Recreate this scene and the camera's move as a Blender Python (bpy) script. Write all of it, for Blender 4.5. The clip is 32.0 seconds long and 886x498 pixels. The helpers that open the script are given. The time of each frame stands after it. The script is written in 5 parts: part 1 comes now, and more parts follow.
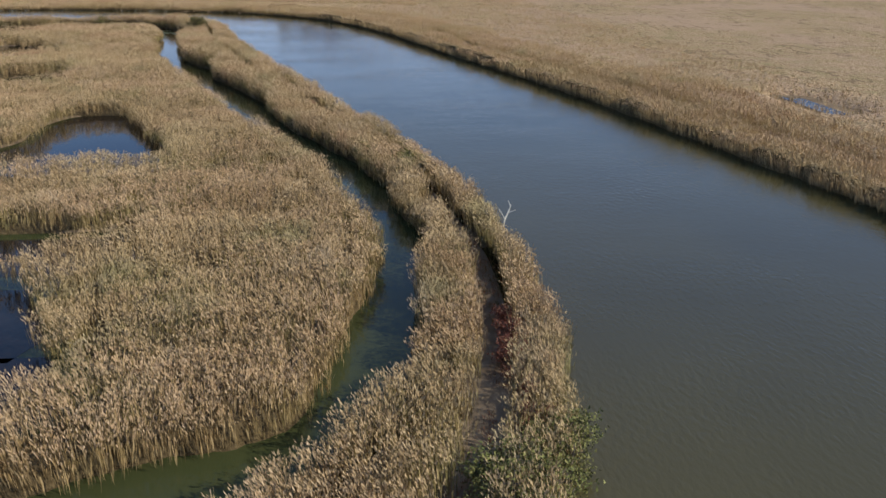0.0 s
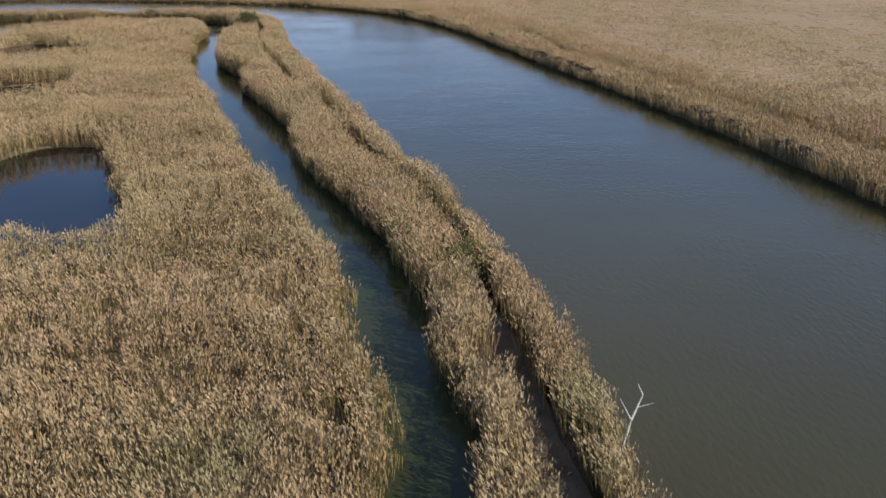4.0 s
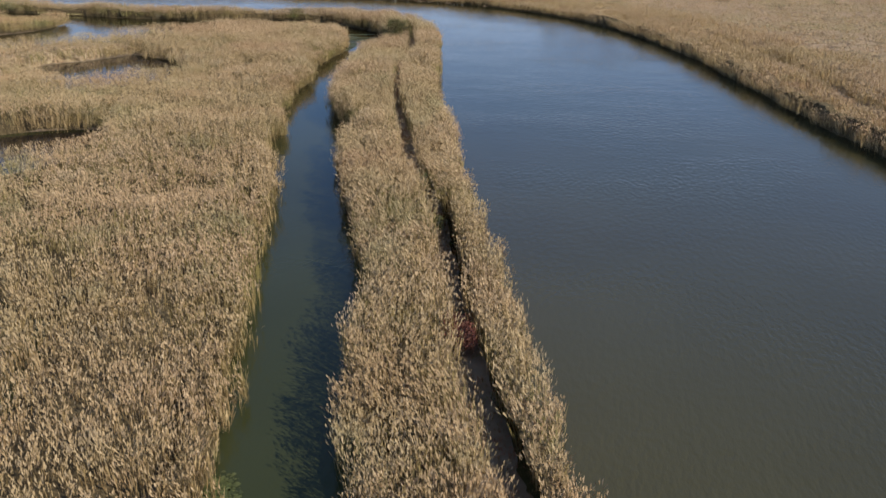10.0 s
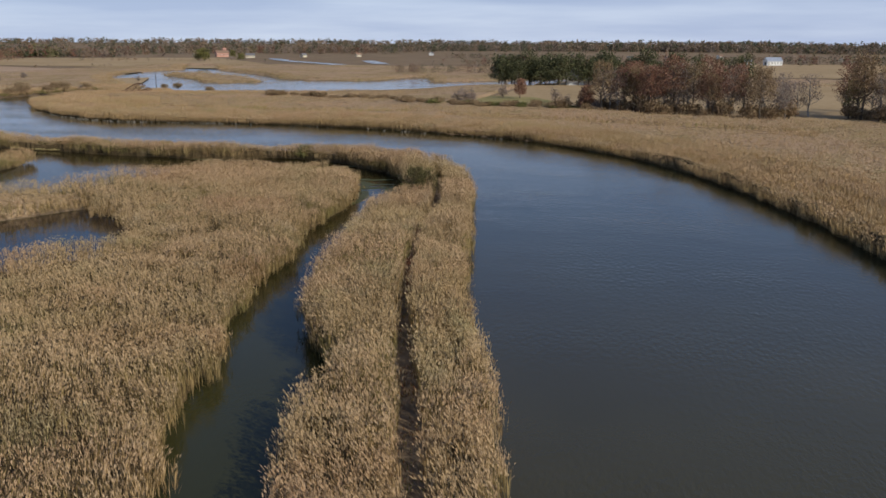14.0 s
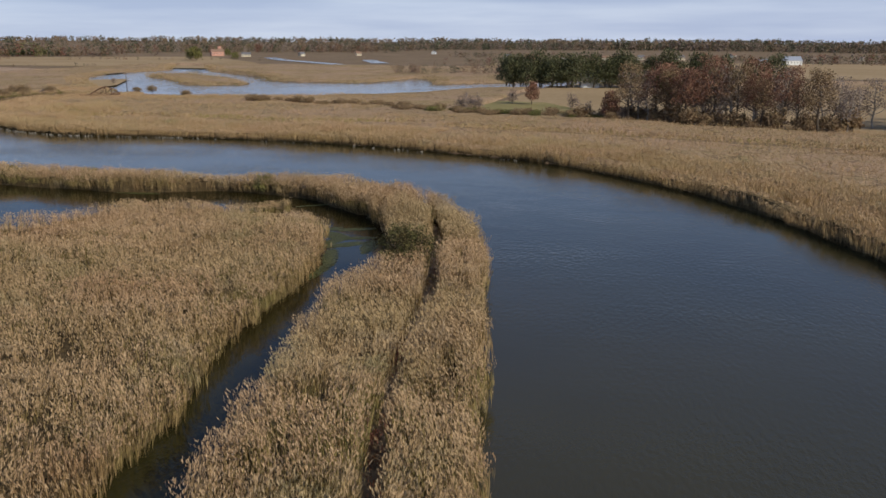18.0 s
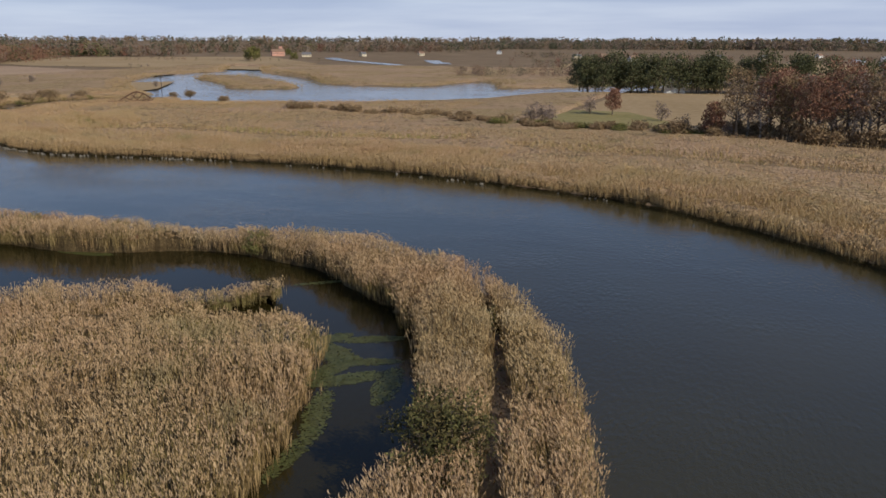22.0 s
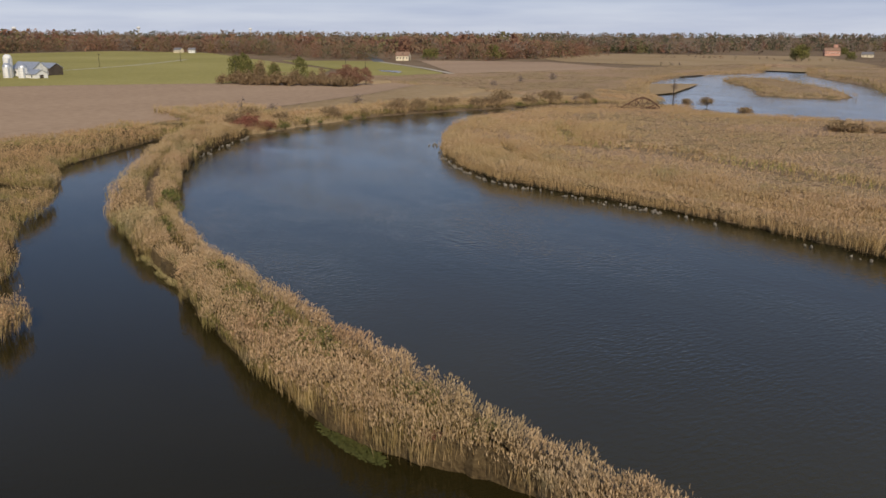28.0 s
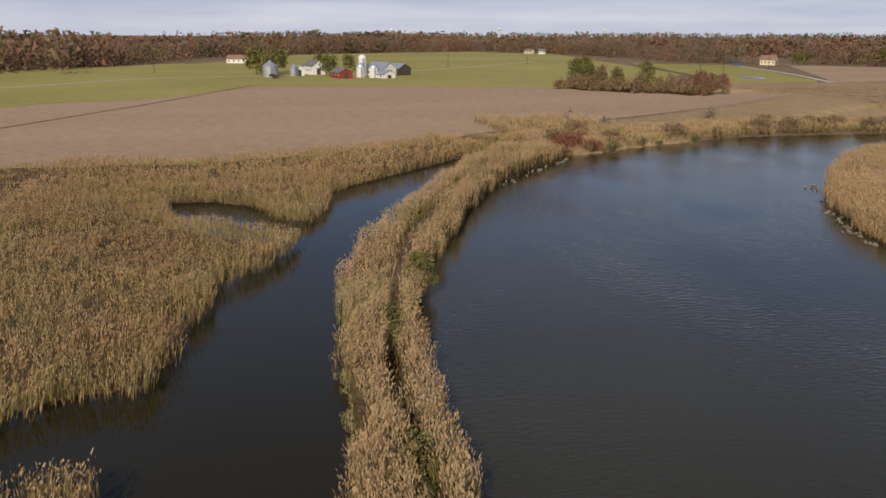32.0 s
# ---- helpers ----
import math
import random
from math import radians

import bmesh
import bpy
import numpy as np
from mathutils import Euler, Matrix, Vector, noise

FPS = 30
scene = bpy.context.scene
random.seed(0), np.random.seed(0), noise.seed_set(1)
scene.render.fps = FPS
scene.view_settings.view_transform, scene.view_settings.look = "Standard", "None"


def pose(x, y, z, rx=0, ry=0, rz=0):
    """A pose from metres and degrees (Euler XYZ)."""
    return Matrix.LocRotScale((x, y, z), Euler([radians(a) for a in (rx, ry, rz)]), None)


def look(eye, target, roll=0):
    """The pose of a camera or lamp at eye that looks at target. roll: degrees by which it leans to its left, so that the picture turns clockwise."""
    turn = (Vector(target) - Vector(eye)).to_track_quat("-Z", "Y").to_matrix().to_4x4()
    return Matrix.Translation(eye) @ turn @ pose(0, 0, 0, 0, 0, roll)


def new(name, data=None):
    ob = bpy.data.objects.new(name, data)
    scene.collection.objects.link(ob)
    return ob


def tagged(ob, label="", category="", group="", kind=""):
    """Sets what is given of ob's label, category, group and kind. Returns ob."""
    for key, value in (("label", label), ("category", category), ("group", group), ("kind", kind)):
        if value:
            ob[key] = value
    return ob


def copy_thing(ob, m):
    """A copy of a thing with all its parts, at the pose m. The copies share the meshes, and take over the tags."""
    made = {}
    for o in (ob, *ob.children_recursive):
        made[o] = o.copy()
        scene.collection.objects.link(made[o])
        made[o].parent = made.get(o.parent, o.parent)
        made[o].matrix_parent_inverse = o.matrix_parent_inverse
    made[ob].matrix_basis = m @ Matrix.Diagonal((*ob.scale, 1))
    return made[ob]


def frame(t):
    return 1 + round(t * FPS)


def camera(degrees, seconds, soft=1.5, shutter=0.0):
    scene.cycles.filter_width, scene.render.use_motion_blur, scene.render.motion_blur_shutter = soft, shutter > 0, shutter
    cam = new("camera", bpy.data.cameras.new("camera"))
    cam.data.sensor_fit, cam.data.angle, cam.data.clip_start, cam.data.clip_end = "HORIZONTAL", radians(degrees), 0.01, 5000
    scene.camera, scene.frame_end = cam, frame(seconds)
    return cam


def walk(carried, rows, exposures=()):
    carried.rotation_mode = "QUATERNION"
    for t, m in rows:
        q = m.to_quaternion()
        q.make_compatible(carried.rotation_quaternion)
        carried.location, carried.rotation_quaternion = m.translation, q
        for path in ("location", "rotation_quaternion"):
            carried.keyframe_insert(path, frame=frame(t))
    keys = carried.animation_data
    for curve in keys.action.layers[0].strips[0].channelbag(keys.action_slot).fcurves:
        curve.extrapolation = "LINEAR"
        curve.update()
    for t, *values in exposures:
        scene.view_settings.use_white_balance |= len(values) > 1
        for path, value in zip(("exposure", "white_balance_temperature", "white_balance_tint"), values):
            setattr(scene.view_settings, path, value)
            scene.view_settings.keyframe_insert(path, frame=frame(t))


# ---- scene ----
cam = camera(56.0, 32.0, soft=1.6)
PATH = [
    (0, (-4.934, -47.925, 26.075), (-4.639, -46.072, 25.381), 0.3),
    (0.5, (-4.205, -43.203, 25.856), (-3.909, -41.351, 25.162), 0.3),
    (1, (-3.474, -38.499, 25.634), (-3.178, -36.647, 24.94), 0.3),
    (1.5, (-2.734, -33.854, 25.41), (-2.437, -32.001, 24.717), 0.3),
    (2, (-1.93, -29.266, 25.187), (-1.635, -27.414, 24.491), 0.2),
    (2.5, (-1.088, -24.726, 24.982), (-0.794, -22.876, 24.282), 0.3),
    (3, (-0.311, -20.227, 24.81), (-0.042, -18.374, 24.107), 0.3),
    (3.5, (0.371, -15.752, 24.676), (0.55, -13.89, 23.968), 0.3),
    (5.5, (2.285, 2.098, 24.308), (2.246, 3.959, 23.575), 0.2),
    (6, (2.626, 6.666, 24.25), (2.533, 8.523, 23.514), 0.3),
    (6.5, (2.846, 11.331, 24.222), (2.714, 13.186, 23.485), 0.3),
    (7, (2.94, 16.069, 24.215), (2.747, 17.918, 23.478), 0.3),
    (7.5, (2.936, 20.832, 24.221), (2.714, 22.677, 23.481), 0.3),
    (8, (2.814, 25.578, 24.231), (2.575, 27.42, 23.49), 0.3),
    (8.5, (2.61, 30.313, 24.239), (2.336, 32.15, 23.497), 0.3),
    (9, (2.273, 35.023, 24.235), (1.963, 36.853, 23.492), 0.3),
    (9.5, (1.852, 39.786, 24.215), (1.527, 41.614, 23.47), 0.3),
    (10, (1.309, 44.619, 24.174), (0.984, 46.446, 23.428), 0.3),
    (10.5, (0.681, 49.554, 24.114), (0.352, 51.389, 23.391), 0.3),
    (11, (0.028, 54.416, 24.037), (-0.305, 56.26, 23.338), 0.4),
    (11.5, (-0.682, 59.288, 23.96), (-1.019, 61.142, 23.289), 0.4),
    (12, (-1.544, 64.24, 23.905), (-1.886, 66.114, 23.295), 0.4),
    (12.5, (-2.533, 69.175, 23.862), (-2.878, 71.073, 23.335), 0.4),
    (13, (-3.537, 74.075, 23.824), (-3.907, 75.98, 23.34), 0.3),
    (13.5, (-4.491, 78.936, 23.794), (-4.911, 80.83, 23.309), 0.4),
    (14, (-5.424, 83.704, 23.779), (-5.849, 85.597, 23.293), 0.3),
    (14.5, (-6.38, 88.4, 23.774), (-6.805, 90.292, 23.286), 0.3),
    (16.5, (-10.435, 108.008, 23.79), (-10.866, 109.899, 23.3), 0.3),
    (17, (-11.523, 112.975, 23.805), (-11.955, 114.865, 23.315), 0.3),
    (17.5, (-12.649, 117.916, 23.826), (-13.081, 119.806, 23.336), 0.3),
    (18, (-13.821, 122.795, 23.851), (-14.253, 124.686, 23.361), 0.3),
    (18.5, (-14.969, 127.661, 23.881), (-15.401, 129.551, 23.39), 0.2),
    (19, (-16.115, 132.56, 23.919), (-16.547, 134.45, 23.427), 0.2),
    (19.5, (-17.238, 137.494, 23.956), (-17.671, 139.384, 23.465), 0.2),
    (20, (-18.413, 142.423, 23.986), (-18.849, 144.312, 23.494), 0.2),
    (20.5, (-19.637, 147.352, 24.005), (-20.096, 149.236, 23.514), 0.2),
    (21, (-20.876, 152.313, 24.01), (-21.376, 154.186, 23.519), 0.3),
    (21.5, (-22.123, 157.311, 24.012), (-22.658, 159.175, 23.52), 0.3),
    (22, (-23.422, 162.295, 24.019), (-23.997, 164.146, 23.527), 0.2),
    (22.5, (-24.765, 167.258, 24.035), (-25.397, 169.09, 23.543), 0.3),
    (23, (-26.164, 172.171, 24.049), (-26.843, 173.987, 23.556), 0.3),
    (23.5, (-27.6, 177.038, 24.061), (-28.33, 178.833, 23.567), 0.3),
    (24, (-29.165, 181.825, 24.065), (-29.965, 183.59, 23.57), 0.2),
    (24.5, (-31.023, 186.523, 24.059), (-31.892, 188.254, 23.562), 0.2),
    (25, (-33.24, 191.165, 24.042), (-34.198, 192.848, 23.543), 0.2),
    (25.5, (-35.61, 195.718, 24.015), (-36.691, 197.325, 23.516), 0.2),
    (26, (-38.121, 200.06, 23.977), (-39.318, 201.582, 23.477), 0.2),
    (26.5, (-40.888, 204.088, 23.933), (-42.185, 205.525, 23.431), 0.3),
    (28.5, (-53.72, 218.319, 23.739), (-55.332, 219.39, 23.236), 0.2),
    (29, (-57.432, 221.434, 23.704), (-59.113, 222.392, 23.2), 0.2),
    (29.5, (-61.486, 224.283, 23.672), (-63.223, 225.135, 23.168), 0.2),
    (30, (-65.727, 226.882, 23.638), (-67.507, 227.643, 23.134), 0.2),
    (30.5, (-70.087, 229.273, 23.603), (-71.905, 229.937, 23.098), 0.2),
    (31, (-74.533, 231.42, 23.569), (-76.384, 231.985, 23.065), 0.2),
    (31.5, (-79.071, 233.373, 23.541), (-80.947, 233.845, 23.036), 0.3),
    (32, (-83.638, 235.225, 23.513), (-85.517, 235.692, 23.01), 0.2),
]
walk(cam, [(t, look(eye, target, roll)) for t, eye, target, roll in PATH],
    exposures=[(0, 0.12, 5850, 4), (11.5, 0.12, 5900, 4), (13, -0.36, 6050, 7), (20, -0.4, 6250, 8), (26, -0.42, 6500, 9), (32, -0.4, 6950, 11)])

# ---- light ----
SUN = Vector((0.88, -0.48, 0.64)).normalized()
world = bpy.data.worlds.new("sky")
scene.world = world
world.use_nodes = True
wn, wl = world.node_tree.nodes, world.node_tree.links
sky = wn.new("ShaderNodeTexSky")
sky.sky_type, sky.sun_disc = "NISHITA", False
sky.sun_elevation = math.asin(SUN.z)
sky.sun_rotation = math.atan2(SUN.x, SUN.y)
sky.air_density, sky.dust_density, sky.ozone_density, sky.altitude = 0.7, 0.0, 4.0, 10
wn["Background"].inputs["Strength"].default_value = 0.095
tint = wn.new("ShaderNodeMix")
tint.data_type, tint.blend_type = "RGBA", "MULTIPLY"
tint.inputs["Factor"].default_value, tint.inputs[7].default_value = 1.0, (0.8, 1.0, 0.9, 1)
wl.new(sky.outputs[0], tint.inputs[6])
veil = wn.new("ShaderNodeMix")  # thin cloud, thicker and paler towards the horizon
veil.data_type = "RGBA"
way, up, haze = wn.new("ShaderNodeTexCoord"), wn.new("ShaderNodeSeparateXYZ"), wn.new("ShaderNodeValToRGB")
wl.new(way.outputs["Generated"], up.inputs[0])
wl.new(up.outputs["Z"], haze.inputs["Fac"])
haze.color_ramp.interpolation = "EASE"
while len(haze.color_ramp.elements) < 4:
    haze.color_ramp.elements.new(0.5)
for k, (p, v) in zip(haze.color_ramp.elements, ((0.0, 0.92), (0.08, 0.84), (0.21, 0.46), (1.0, 0.4))):
    k.position, k.color = p, (v, v, v, 1)
wl.new(haze.outputs["Color"], veil.inputs["Factor"])
cloud = wn.new("ShaderNodeMix")
cloud.data_type = "RGBA"
wl.new(haze.outputs["Color"], cloud.inputs["Factor"])
cloud.inputs[6].default_value, cloud.inputs[7].default_value = (-7.0, 2.0, 7.6, 1), (8.3, 8.7, 10.5, 1)
wl.new(cloud.outputs[2], veil.inputs[7])
wl.new(tint.outputs[2], veil.inputs[6])
streak, drawn, wisps, thin = wn.new("ShaderNodeTexNoise"), wn.new("ShaderNodeMapping"), wn.new("ShaderNodeValToRGB"), wn.new("ShaderNodeMix")
drawn.inputs["Scale"].default_value = (2.4, 2.4, 26)  # wisps drawn out along the horizon
wl.new(way.outputs["Generated"], drawn.inputs["Vector"])
wl.new(drawn.outputs["Vector"], streak.inputs["Vector"])
streak.inputs["Scale"].default_value, streak.inputs["Detail"].default_value = 1.6, 5
wl.new(streak.outputs[0], wisps.inputs["Fac"])
for k, (p, v) in zip(wisps.color_ramp.elements, ((0.36, (0.86, 0.88, 0.93, 1)), (0.66, (1.12, 1.1, 1.06, 1)))):
    k.position, k.color = p, v
thin.data_type, thin.blend_type = "RGBA", "MULTIPLY"
thin.inputs["Factor"].default_value = 1.0
wl.new(veil.outputs[2], thin.inputs[6])
wl.new(wisps.outputs["Color"], thin.inputs[7])
wl.new(thin.outputs[2], wn["Background"].inputs["Color"])
sun = new("sun", bpy.data.lights.new("sun", "SUN"))
sun.data.energy, sun.data.angle, sun.data.color = 5.0, radians(0.6), (1.0, 0.90, 0.76)
sun.matrix_world = look(SUN * 100, (0, 0, 0))


# ---- materials ----
def material(name, build, rough=0.8, spec=0.2):
    m = bpy.data.materials.new(name)
    m.use_nodes = True
    n, l = m.node_tree.nodes, m.node_tree.links
    b = n["Principled BSDF"]
    b.inputs["Roughness"].default_value = rough
    b.inputs["Specular IOR Level"].default_value = spec
    build(n, l, b)
    return m


def ramp(n, l, source, stops):
    r = n.new("ShaderNodeValToRGB")
    e = r.color_ramp.elements
    while len(e) < len(stops):
        e.new(0.5)
    for k, (p, c) in zip(e, stops):
        k.position, k.color = p, (*c, 1)
    l.new(source, r.inputs["Fac"])
    return r.outputs["Color"]


def wavy(n, l, scale, detail=4, stretch=(1, 1, 1), rough=0.55):
    t = n.new("ShaderNodeNewGeometry")
    m = n.new("ShaderNodeMapping")
    m.inputs["Scale"].default_value = stretch
    x = n.new("ShaderNodeTexNoise")
    x.inputs["Scale"].default_value, x.inputs["Detail"].default_value = scale, detail
    x.inputs["Roughness"].default_value = rough
    l.new(t.outputs["Position"], m.inputs["Vector"])
    l.new(m.outputs["Vector"], x.inputs["Vector"])
    return x.outputs["Fac"]


def blend(n, l, fac, a, b, kind="MIX"):
    x = n.new("ShaderNodeMix")
    x.data_type, x.blend_type = "RGBA", kind
    for s, v in ((x.inputs["Factor"], fac), (x.inputs[6], a), (x.inputs[7], b)):
        if isinstance(v, bpy.types.NodeSocket):
            l.new(v, s)
        else:
            s.default_value = v if isinstance(v, float) else (*v, 1)
    return x.outputs[2]


def bumped(n, l, b, source, strength, distance):
    u = n.new("ShaderNodeBump")
    u.inputs["Strength"].default_value, u.inputs["Distance"].default_value = strength, distance
    l.new(source, u.inputs["Height"])
    l.new(u.outputs["Normal"], b.inputs["Normal"])


def island(n):
    return n.new("ShaderNodeNewGeometry").outputs["Random Per Island"]


def speckled(stops, patch, scale=0.05, amount=0.5, thin=0.06, more=()):
    """Colours by island, shifted towards patch colours over larger areas."""

    def build(n, l, b):
        colour = ramp(n, l, island(n), stops)
        for tone, size, low, high, most in ((patch, scale, 0.42, 0.66, amount), *more):
            area = ramp(n, l, wavy(n, l, size, 5), [(low, (0, 0, 0)), (high, (1, 1, 1))])
            mul = n.new("ShaderNodeMath")
            mul.operation = "MULTIPLY"
            mul.inputs[1].default_value = most
            l.new(area, mul.inputs[0])
            colour = blend(n, l, mul.outputs[0], colour, tone)
        l.new(colour, b.inputs["Base Color"])
        if thin:
            t, mix = n.new("ShaderNodeBsdfTranslucent"), n.new("ShaderNodeMixShader")
            l.new(colour, t.inputs["Color"])
            mix.inputs["Fac"].default_value = thin
            l.new(b.outputs[0], mix.inputs[1])
            l.new(t.outputs[0], mix.inputs[2])
            l.new(mix.outputs[0], n["Material Output"].inputs["Surface"])

    return build


def surface(stops, scale, fine, bump=0.3, distance=0.05, stretch=(1, 1, 1)):
    """Two scales of noise over one ramp, with relief."""

    def build(n, l, b):
        a, c = wavy(n, l, scale, 5, stretch), wavy(n, l, fine, 4)
        mid = n.new("ShaderNodeMath")
        mid.operation = "MULTIPLY_ADD"
        mid.inputs[1].default_value, mid.inputs[2].default_value = 0.5, 0.0
        l.new(c, mid.inputs[0])
        add = n.new("ShaderNodeMath")
        add.operation = "MULTIPLY_ADD"
        add.inputs[1].default_value = 0.5
        l.new(a, add.inputs[0])
        l.new(mid.outputs[0], add.inputs[2])
        l.new(ramp(n, l, add.outputs[0], stops), b.inputs["Base Color"])
        bumped(n, l, b, c, bump, distance)

    return build


def plain(name, c, rough=0.7, spec=0.3, vary=0.25, scale=2.0, metal=0.0):
    def build(n, l, b):
        dark = tuple(v * (1 - vary) for v in c)
        l.new(ramp(n, l, wavy(n, l, scale, 5), [(0.35, dark), (0.65, c)]), b.inputs["Base Color"])
        b.inputs["Metallic"].default_value = metal

    return material(name, build, rough, spec)


def water_build(south, north, ripple):
    """Silty water: its own colour changes along the river, with drifting clouds of silt; ripples come in gusts."""

    def build(n, l, b):
        place, xyz, along = n.new("ShaderNodeNewGeometry"), n.new("ShaderNodeSeparateXYZ"), n.new("ShaderNodeMapRange")
        l.new(place.outputs["Position"], xyz.inputs[0])
        l.new(xyz.outputs["Y"], along.inputs["Value"])
        along.inputs["From Min"].default_value, along.inputs["From Max"].default_value = 60, 190
        silt = blend(n, l, along.outputs["Result"], south, north)
        cloud = ramp(n, l, wavy(n, l, 0.02, 4), [(0.35, (0.82, 0.82, 0.82)), (0.65, (1.15, 1.15, 1.15))])
        l.new(blend(n, l, 1.0, silt, cloud, "MULTIPLY"), b.inputs["Base Color"])
        b.inputs["IOR"].default_value = 1.33
        w = n.new("ShaderNodeMath")
        w.operation = "MULTIPLY"
        gust = ramp(n, l, wavy(n, l, 0.035, 4, (1, 1.8, 1)), [(0.35, (0.25, 0.25, 0.25)), (0.7, (1, 1, 1))])
        l.new(wavy(n, l, 2.6, 3, (1.0, 0.45, 1)), w.inputs[0])
        l.new(gust, w.inputs[1])
        bumped(n, l, b, w.outputs[0], ripple, 0.12)

    return build


M_RIVER = material("river_water", water_build((0.062, 0.051, 0.019), (0.040, 0.033, 0.012), 0.6), 0.08, 0.64)
M_BACK = material("still_water", water_build((0.044, 0.048, 0.017), (0.023, 0.018, 0.005), 0.2), 0.06, 0.28)
M_POND = material("peaty_water", water_build((0.012, 0.008, 0.006), (0.014, 0.010, 0.007), 0.12), 0.06, 0.45)
M_MUD = material("marsh_ground", surface([(0.3, (0.13, 0.088, 0.05)), (0.5, (0.21, 0.145, 0.085)), (0.7, (0.30, 0.215, 0.13))], 0.02, 0.6), 0.95, 0.1)
TONES = (((0.22, 0.215, 0.10), 0.13, 0.56, 0.70, 0.55), ((0.34, 0.19, 0.105), 0.085, 0.55, 0.72, 0.5), ((0.45, 0.37, 0.26), 0.19, 0.60, 0.74, 0.4))  # grey-green, russet and bleached stands
M_LEAF = material("reed_leaves", speckled([(0.0, (0.10, 0.065, 0.028)), (0.4, (0.265, 0.175, 0.075)), (0.75, (0.40, 0.27, 0.127)), (1.0, (0.53, 0.375, 0.192))], (0.20, 0.18, 0.055), 0.06, 0.7, 0.06, TONES), 0.75, 0.15)
M_PLUME = material("reed_plumes", speckled([(0.0, (0.31, 0.20, 0.10)), (0.5, (0.43, 0.288, 0.165)), (1.0, (0.535, 0.375, 0.22))], (0.38, 0.30, 0.14), 0.045, 0.5, 0.06, TONES), 0.9, 0.05)
# litter brown darkened to hold the shade in gaps between the reeds
M_THATCH_SHADED = material("reed_litter_shaded", surface([(0.3, (0.045, 0.03, 0.015)), (0.5, (0.11, 0.077, 0.038)), (0.7, (0.19, 0.14, 0.075))], 0.15, 3.5, 0.8, 0.3), 0.95, 0.05)
M_LEAF_GREEN = material("greening_reed_leaves", speckled([(0.0, (0.12, 0.075, 0.03)), (0.4, (0.27, 0.18, 0.075)), (0.75, (0.38, 0.26, 0.115)), (1.0, (0.50, 0.365, 0.18))], (0.25, 0.25, 0.06), 0.05, 0.8, 0.06, TONES), 0.75, 0.15)
M_PLUME_RED = material("russet_reed_plumes", speckled([(0.0, (0.25, 0.15, 0.08)), (0.5, (0.40, 0.25, 0.128)), (1.0, (0.54, 0.37, 0.20))], (0.36, 0.28, 0.12), 0.05, 0.45, 0.06, TONES), 0.9, 0.05)
M_LEAF_EAST = material("golden_reed_leaves", speckled([(0.0, (0.20, 0.13, 0.06)), (0.4, (0.37, 0.245, 0.105)), (0.75, (0.48, 0.335, 0.155)), (1.0, (0.56, 0.41, 0.21))], (0.42, 0.28, 0.15), 0.02, 0.6), 0.75, 0.15)
def far_reeds_build(n, l, b):
    """Reeds too far off to tell apart: tussocks, tone patches and dark seams."""
    fine, mid, wide = wavy(n, l, 1.6, 4), wavy(n, l, 0.22, 5), wavy(n, l, 0.028, 5, (1, 0.7, 1))
    base = ramp(n, l, fine, [(0.32, (0.155, 0.10, 0.052)), (0.5, (0.395, 0.265, 0.142)), (0.68, (0.58, 0.42, 0.245))])
    base = blend(n, l, ramp(n, l, mid, [(0.46, (0, 0, 0)), (0.7, (0.6, 0.6, 0.6))]), base, (0.27, 0.225, 0.095))
    base = blend(n, l, ramp(n, l, wide, [(0.44, (0, 0, 0)), (0.62, (0.55, 0.55, 0.55))]), base, (0.47, 0.31, 0.205))
    seam = ramp(n, l, wavy(n, l, 0.05, 3, (1, 0.6, 1), 0.7), [(0.485, (1, 1, 1)), (0.495, (0.45, 0.45, 0.45)), (0.505, (0.45, 0.45, 0.45)), (0.515, (1, 1, 1))])
    l.new(blend(n, l, 0.6, base, seam, "MULTIPLY"), b.inputs["Base Color"])
    bumped(n, l, b, fine, 1.0, 0.9)


M_FARREED = material("far_reeds", far_reeds_build, 0.95, 0.05)


# ---- numbers on the plan ----
def curve_points(pts, step=2.0, closed=False):
    """A smooth line through the given points."""
    p = np.array(pts, float)
    n = len(p)
    out = []
    for i in range(n if closed else n - 1):
        a, b, c, d = (p[(i + k) % n] if closed else p[min(max(i + k, 0), n - 1)] for k in (-1, 0, 1, 2))
        m = max(2, int(np.hypot(*(c - b)) / step))
        for q in np.arange(m) / m:
            out.append(0.5 * ((2 * b) + (c - a) * q + (2 * a - 5 * b + 4 * c - d) * q**2 + (3 * b - a - 3 * c + d) * q**3))
    if not closed:
        out.append(p[-1])
    return np.array(out)


def lattice(x, y, seed=0):
    """Smooth value noise, 0 to 1."""
    xi, yi = np.floor(x).astype(np.int64), np.floor(y).astype(np.int64)
    fx, fy = x - xi, y - yi
    fx, fy = fx * fx * (3 - 2 * fx), fy * fy * (3 - 2 * fy)

    def h(a, b):
        v = (a * 374761393 + b * 668265263 + seed * 1442695041) & 0xFFFFFFFF
        v = ((v ^ (v >> 13)) * 1274126177) & 0xFFFFFFFF
        return ((v ^ (v >> 16)) & 0xFFFF) / 65535.0

    return (h(xi, yi) * (1 - fx) + h(xi + 1, yi) * fx) * (1 - fy) + (h(xi, yi + 1) * (1 - fx) + h(xi + 1, yi + 1) * fx) * fy


